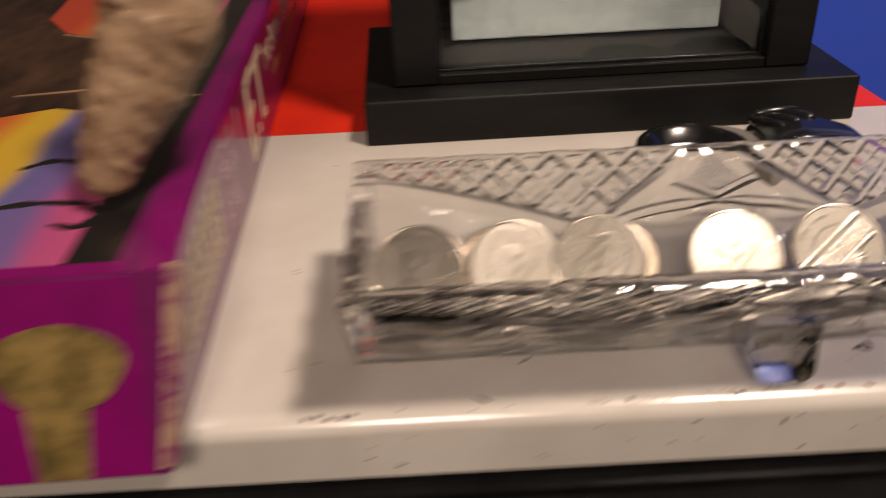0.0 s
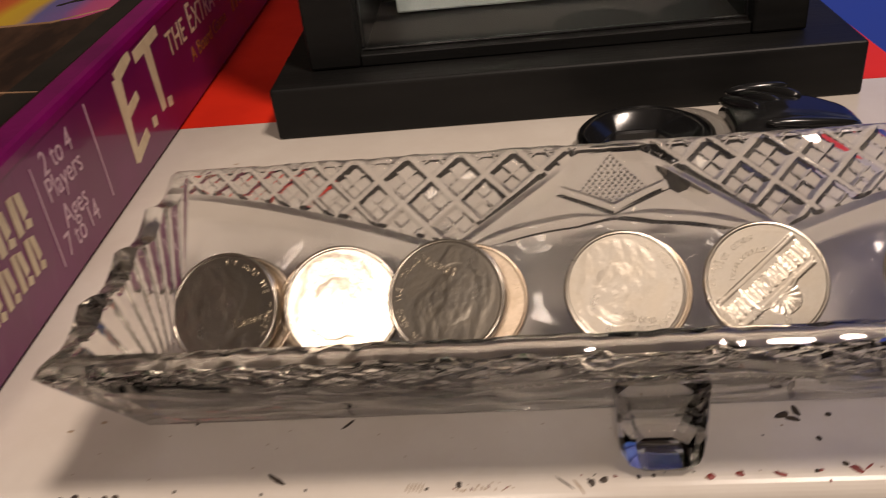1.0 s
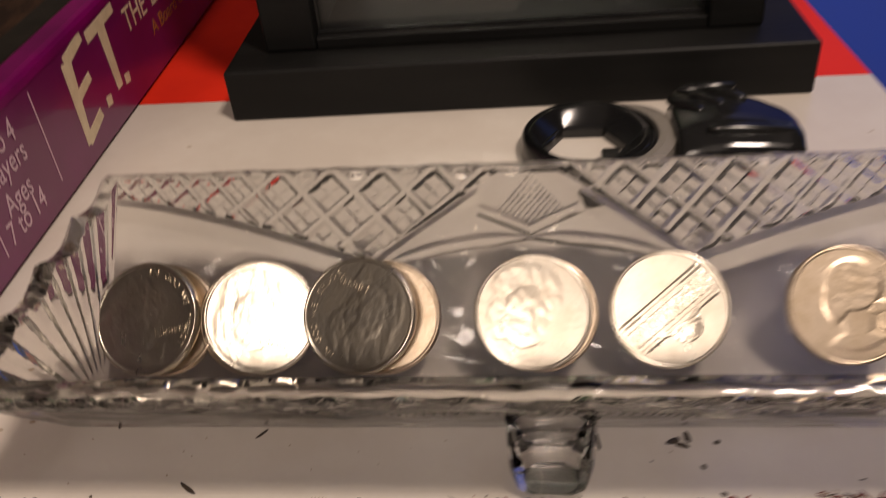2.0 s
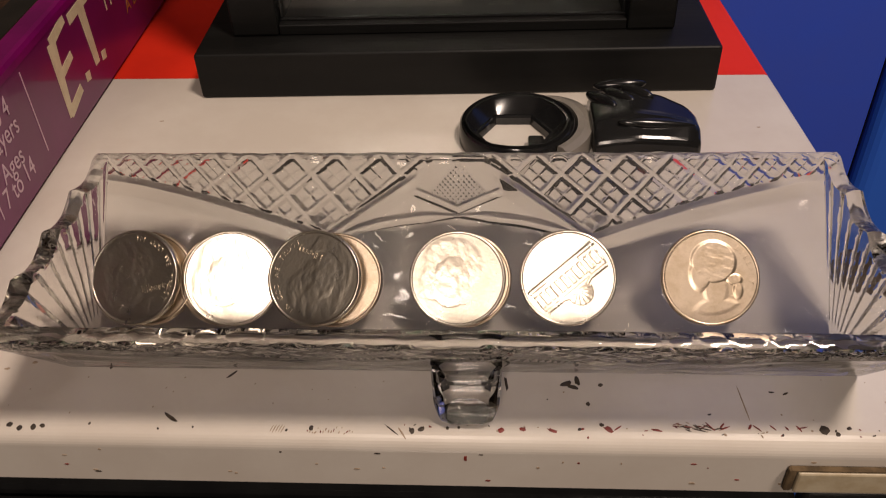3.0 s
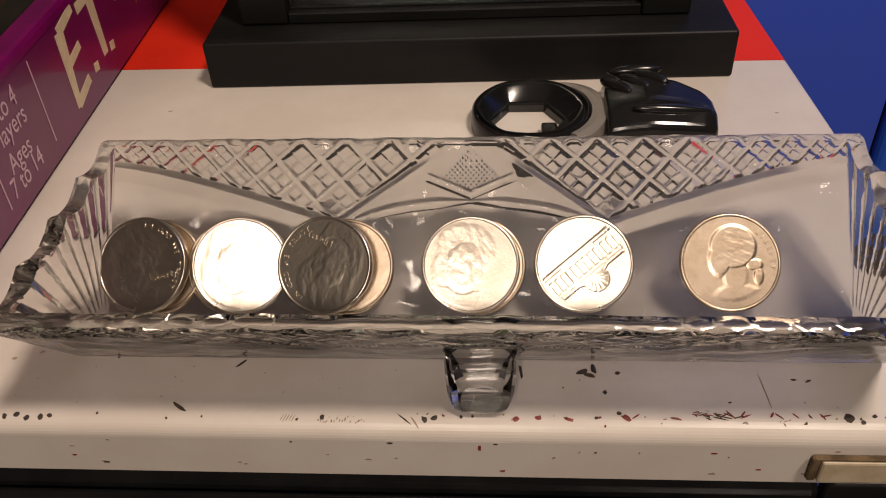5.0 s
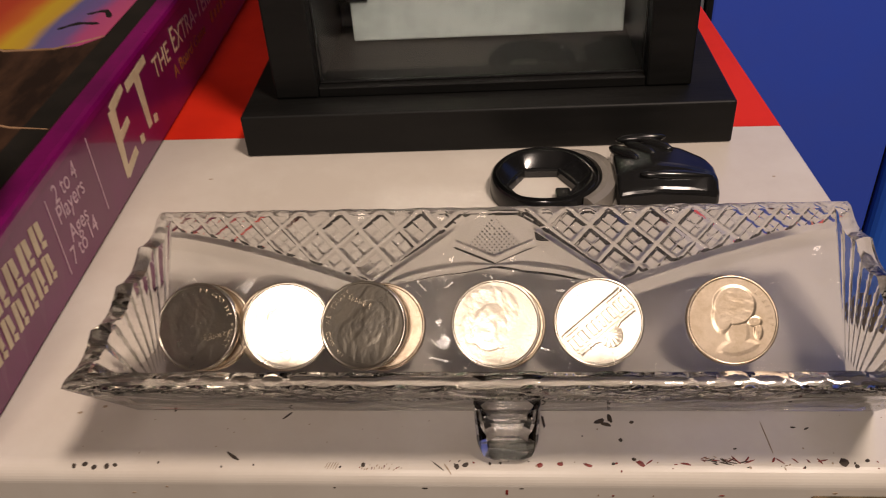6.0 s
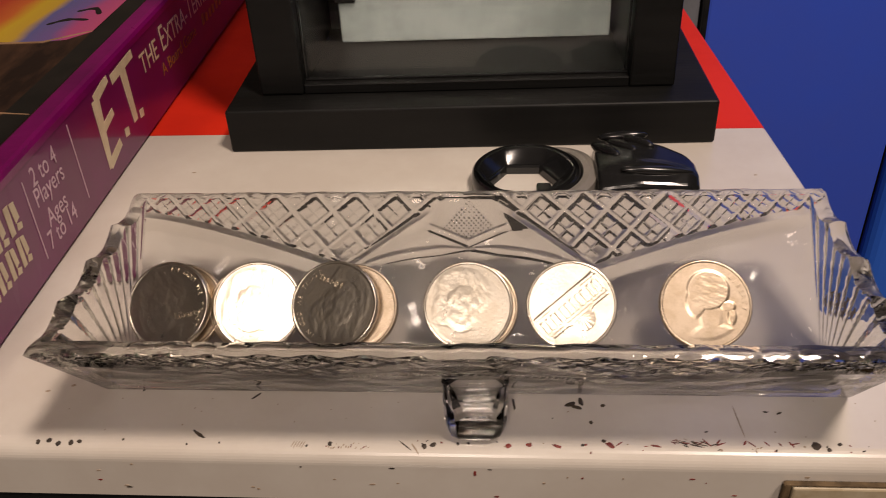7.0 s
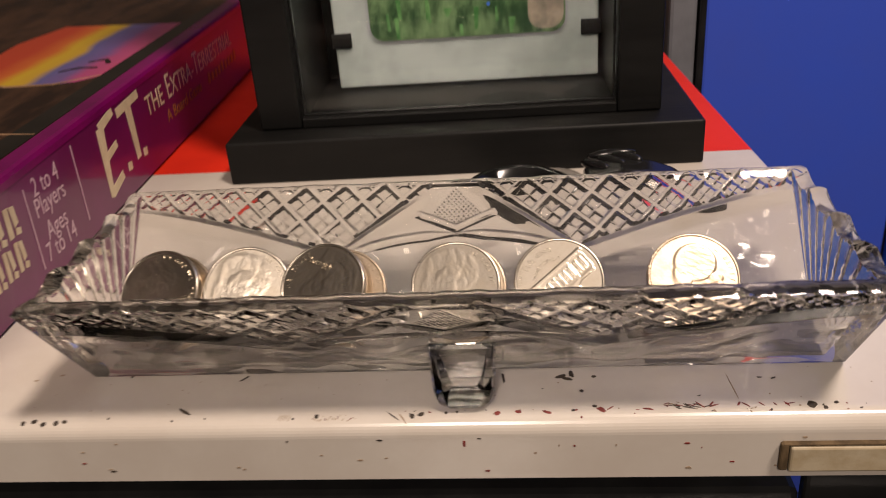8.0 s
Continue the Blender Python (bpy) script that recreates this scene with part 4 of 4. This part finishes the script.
fleck(-0.0593, -0.0331, 0.0045, 0.0008, -38, SPECK_DARK, 1)
fleck(-0.0492, -0.0209, 0.0026, 0.0007, 48, SPECK_DARK, 2)
fleck(0.0238, -0.0224, 0.0030, 0.0014, 30, SPECK_DARK, 3)
fleck(0.0252, -0.0232, 0.0028, 0.0011, -20, SPECK_DARK, 4)
fleck(0.0262, -0.0216, 0.0010, 0.0026, 5, SPECK_DARK, 5)
fleck(0.0310, -0.0226, 0.0011, 0.0010, 0, SPECK_DARK, 6)
fleck(0.0280, -0.0279, 0.0010, 0.0013, 0, SPECK_DARK, 7)
fleck(0.0110, -0.0225, 0.0007, 0.0040, 8, SPECK_DARK, 8)
fleck(-0.0770, -0.0190, 0.0008, 0.0016, 20, SPECK_DARK, 9)
fleck(0.0746, -0.0337, 0.0020, 0.0022, 30, SPECK_DARK, 10)
fleck(0.0770, -0.0347, 0.0010, 0.0009, 30, SPECK_DARK, 11)

# the worn line along the roll: red lead showing, dark pits and brown specks
rng = random.Random(11)
for x, y, w, h, turn in ((0.0098, -0.0349, 0.0012, 0.0010, 0), (0.0142, -0.0346, 0.0015, 0.0010, 10), (0.0202, -0.0348, 0.0022, 0.0006, -15), (0.0316, -0.0343, 0.0020, 0.0012, -30), (0.0335, -0.0340, 0.0018, 0.0004, 35),
                         (0.0413, -0.0344, 0.0022, 0.0005, -10), (0.0545, -0.0330, 0.0018, 0.0004, 50), (0.0599, -0.0333, 0.0016, 0.0005, 60), (0.0614, -0.0336, 0.0024, 0.0004, -45), (0.0645, -0.0334, 0.0016, 0.0004, -50),
                         (0.0672, -0.0335, 0.0012, 0.0004, -60), (0.0696, -0.0335, 0.0018, 0.0004, -60), (0.0704, -0.0333, 0.0022, 0.0004, 15)):
    fleck(x, y, w, h, turn, SPECK_RED, int(x * 90000))
for x, y, w, h in ((-0.0064, -0.0349, 0.0016, 0.0011), (-0.0084, -0.0352, 0.0013, 0.0011), (-0.0011, -0.0346, 0.0007, 0.0007), (0.0012, -0.0345, 0.0006, 0.0007), (0.0257, -0.0345, 0.0009, 0.0006), (0.0303, -0.0333, 0.0011, 0.0009),
                   (-0.0292, -0.0350, 0.0010, 0.0009), (-0.0344, -0.0355, 0.0006, 0.0005), (0.0525, -0.0302, 0.0008, 0.0005), (0.0795, -0.0333, 0.0012, 0.0009), (0.0196, -0.0268, 0.0004, 0.0004), (0.0692, -0.0244, 0.0014, 0.0005)):
    fleck(x, y, w, h, 25, SPECK_DARK, int(abs(x) * 80000))
# a frayed patch of scratches
for k in range(16):
    x = 0.0495 + rng.gauss(0, 0.0016)
    fleck(x, -0.0337 + rng.gauss(0, 0.0005), rng.uniform(0.0010, 0.0030), 0.00035, rng.uniform(-60, 60), SPECK_DARK if k % 3 else SPECK_RED, 200 + k)
for k in range(9):
    fleck(0.0450 + rng.gauss(0, 0.0011), -0.0332 + rng.gauss(0, 0.0004), rng.uniform(0.0006, 0.0018), 0.0003, rng.uniform(-70, 70), SPECK_RED if k % 2 else SPECK_TAN, 230 + k)
for k in range(34):
    fleck(rng.uniform(-0.012, 0.094), -0.0345 + rng.gauss(0, 0.0006), rng.uniform(0.0002, 0.0008), rng.uniform(0.0002, 0.0005), rng.uniform(-60, 60), (SPECK_RED, SPECK_DARK, SPECK_TAN)[k % 3], 100 + k)
# pits near the box, and a run of faint marks
for x, y, w in ((-0.0958, -0.0356, 0.0011), (-0.0933, -0.0352, 0.0013), (-0.0910, -0.0358, 0.0013), (-0.0881, -0.0356, 0.0011), (-0.0862, -0.0354, 0.0011), (-0.0762, -0.0348, 0.0006), (-0.0541, -0.0352, 0.0005), (-0.0614, -0.0356, 0.0005)):
    fleck(x, y, w, 0.0010 * min(1, w / 0.001), 20, SPECK_DARK, int(-x * 9000))
for k in range(18):
    fleck(-0.0300 + 0.00055 * k, -0.0355 + rng.gauss(0, 0.0003), rng.uniform(0.0002, 0.0007), 0.00025, rng.uniform(40, 80), SPECK_RED if k % 5 == 0 else SPECK_TAN, 400 + k)
for k in range(5):
    fleck(-0.0375 + 0.0006 * k, -0.0352, 0.0018, 0.00022, 62, SPECK_TAN, 440 + k)
for k in range(26):
    fleck(rng.uniform(-0.100, 0.095), rng.uniform(-0.033, -0.020), rng.uniform(0.0002, 0.0006), rng.uniform(0.0002, 0.0004), rng.uniform(0, 90), SPECK_TAN, 460 + k)
fleck(0.0600, -0.0270, 0.0003, 0.0100, 4, SPECK_TAN, 501)
fleck(0.0665, -0.0240, 0.0014, 0.0005, 0, SPECK_DARK, 502)
fleck(-0.0125, -0.0352, 0.0040, 0.0003, -35, SPECK_DARK, 503)
fleck(-0.0105, -0.0356, 0.0030, 0.0003, -50, SPECK_TAN, 504)
for x, y in ((-0.104, 0.022), (-0.1035, 0.0205), (0.089, 0.082), (-0.098, 0.087), (-0.1005, -0.0200), (-0.095, -0.018)):
    fleck(x, y, 0.0014, 0.0007, 10, SPECK_TAN, int(abs(x * 7000 + y * 900)))


def chip(x, z, w, h, mat, seed):
    """A fleck on the upright front face."""
    r = random.Random(seed)
    pts = [(x + w / 2 * math.cos(a) * r.uniform(0.6, 1.2), FRONT, z + h / 2 * math.sin(a) * r.uniform(0.6, 1.2)) for a in [2 * math.pi * k / 8 for k in range(8)]]
    return part("paint_chip", sheet(pts, 0.00008, (0, -1, 0)), mat, shelf)


for k in range(26):
    mat = rng.choice((SPECK_RED, SPECK_DARK, SPECK_TAN, SPECK_TAN, SPECK_TAN, SPECK_TAN))
    chip(rng.uniform(-0.085, 0.095), rng.uniform(-0.0135, -0.0045), rng.uniform(0.0003, 0.0015), rng.uniform(0.0003, 0.0007), mat, 600 + k)
chip(0.0025, -0.0060, 0.0009, 0.0020, SPECK_RED, 700)
chip(0.0690, -0.0070, 0.0022, 0.0011, SPECK_RED, 701)
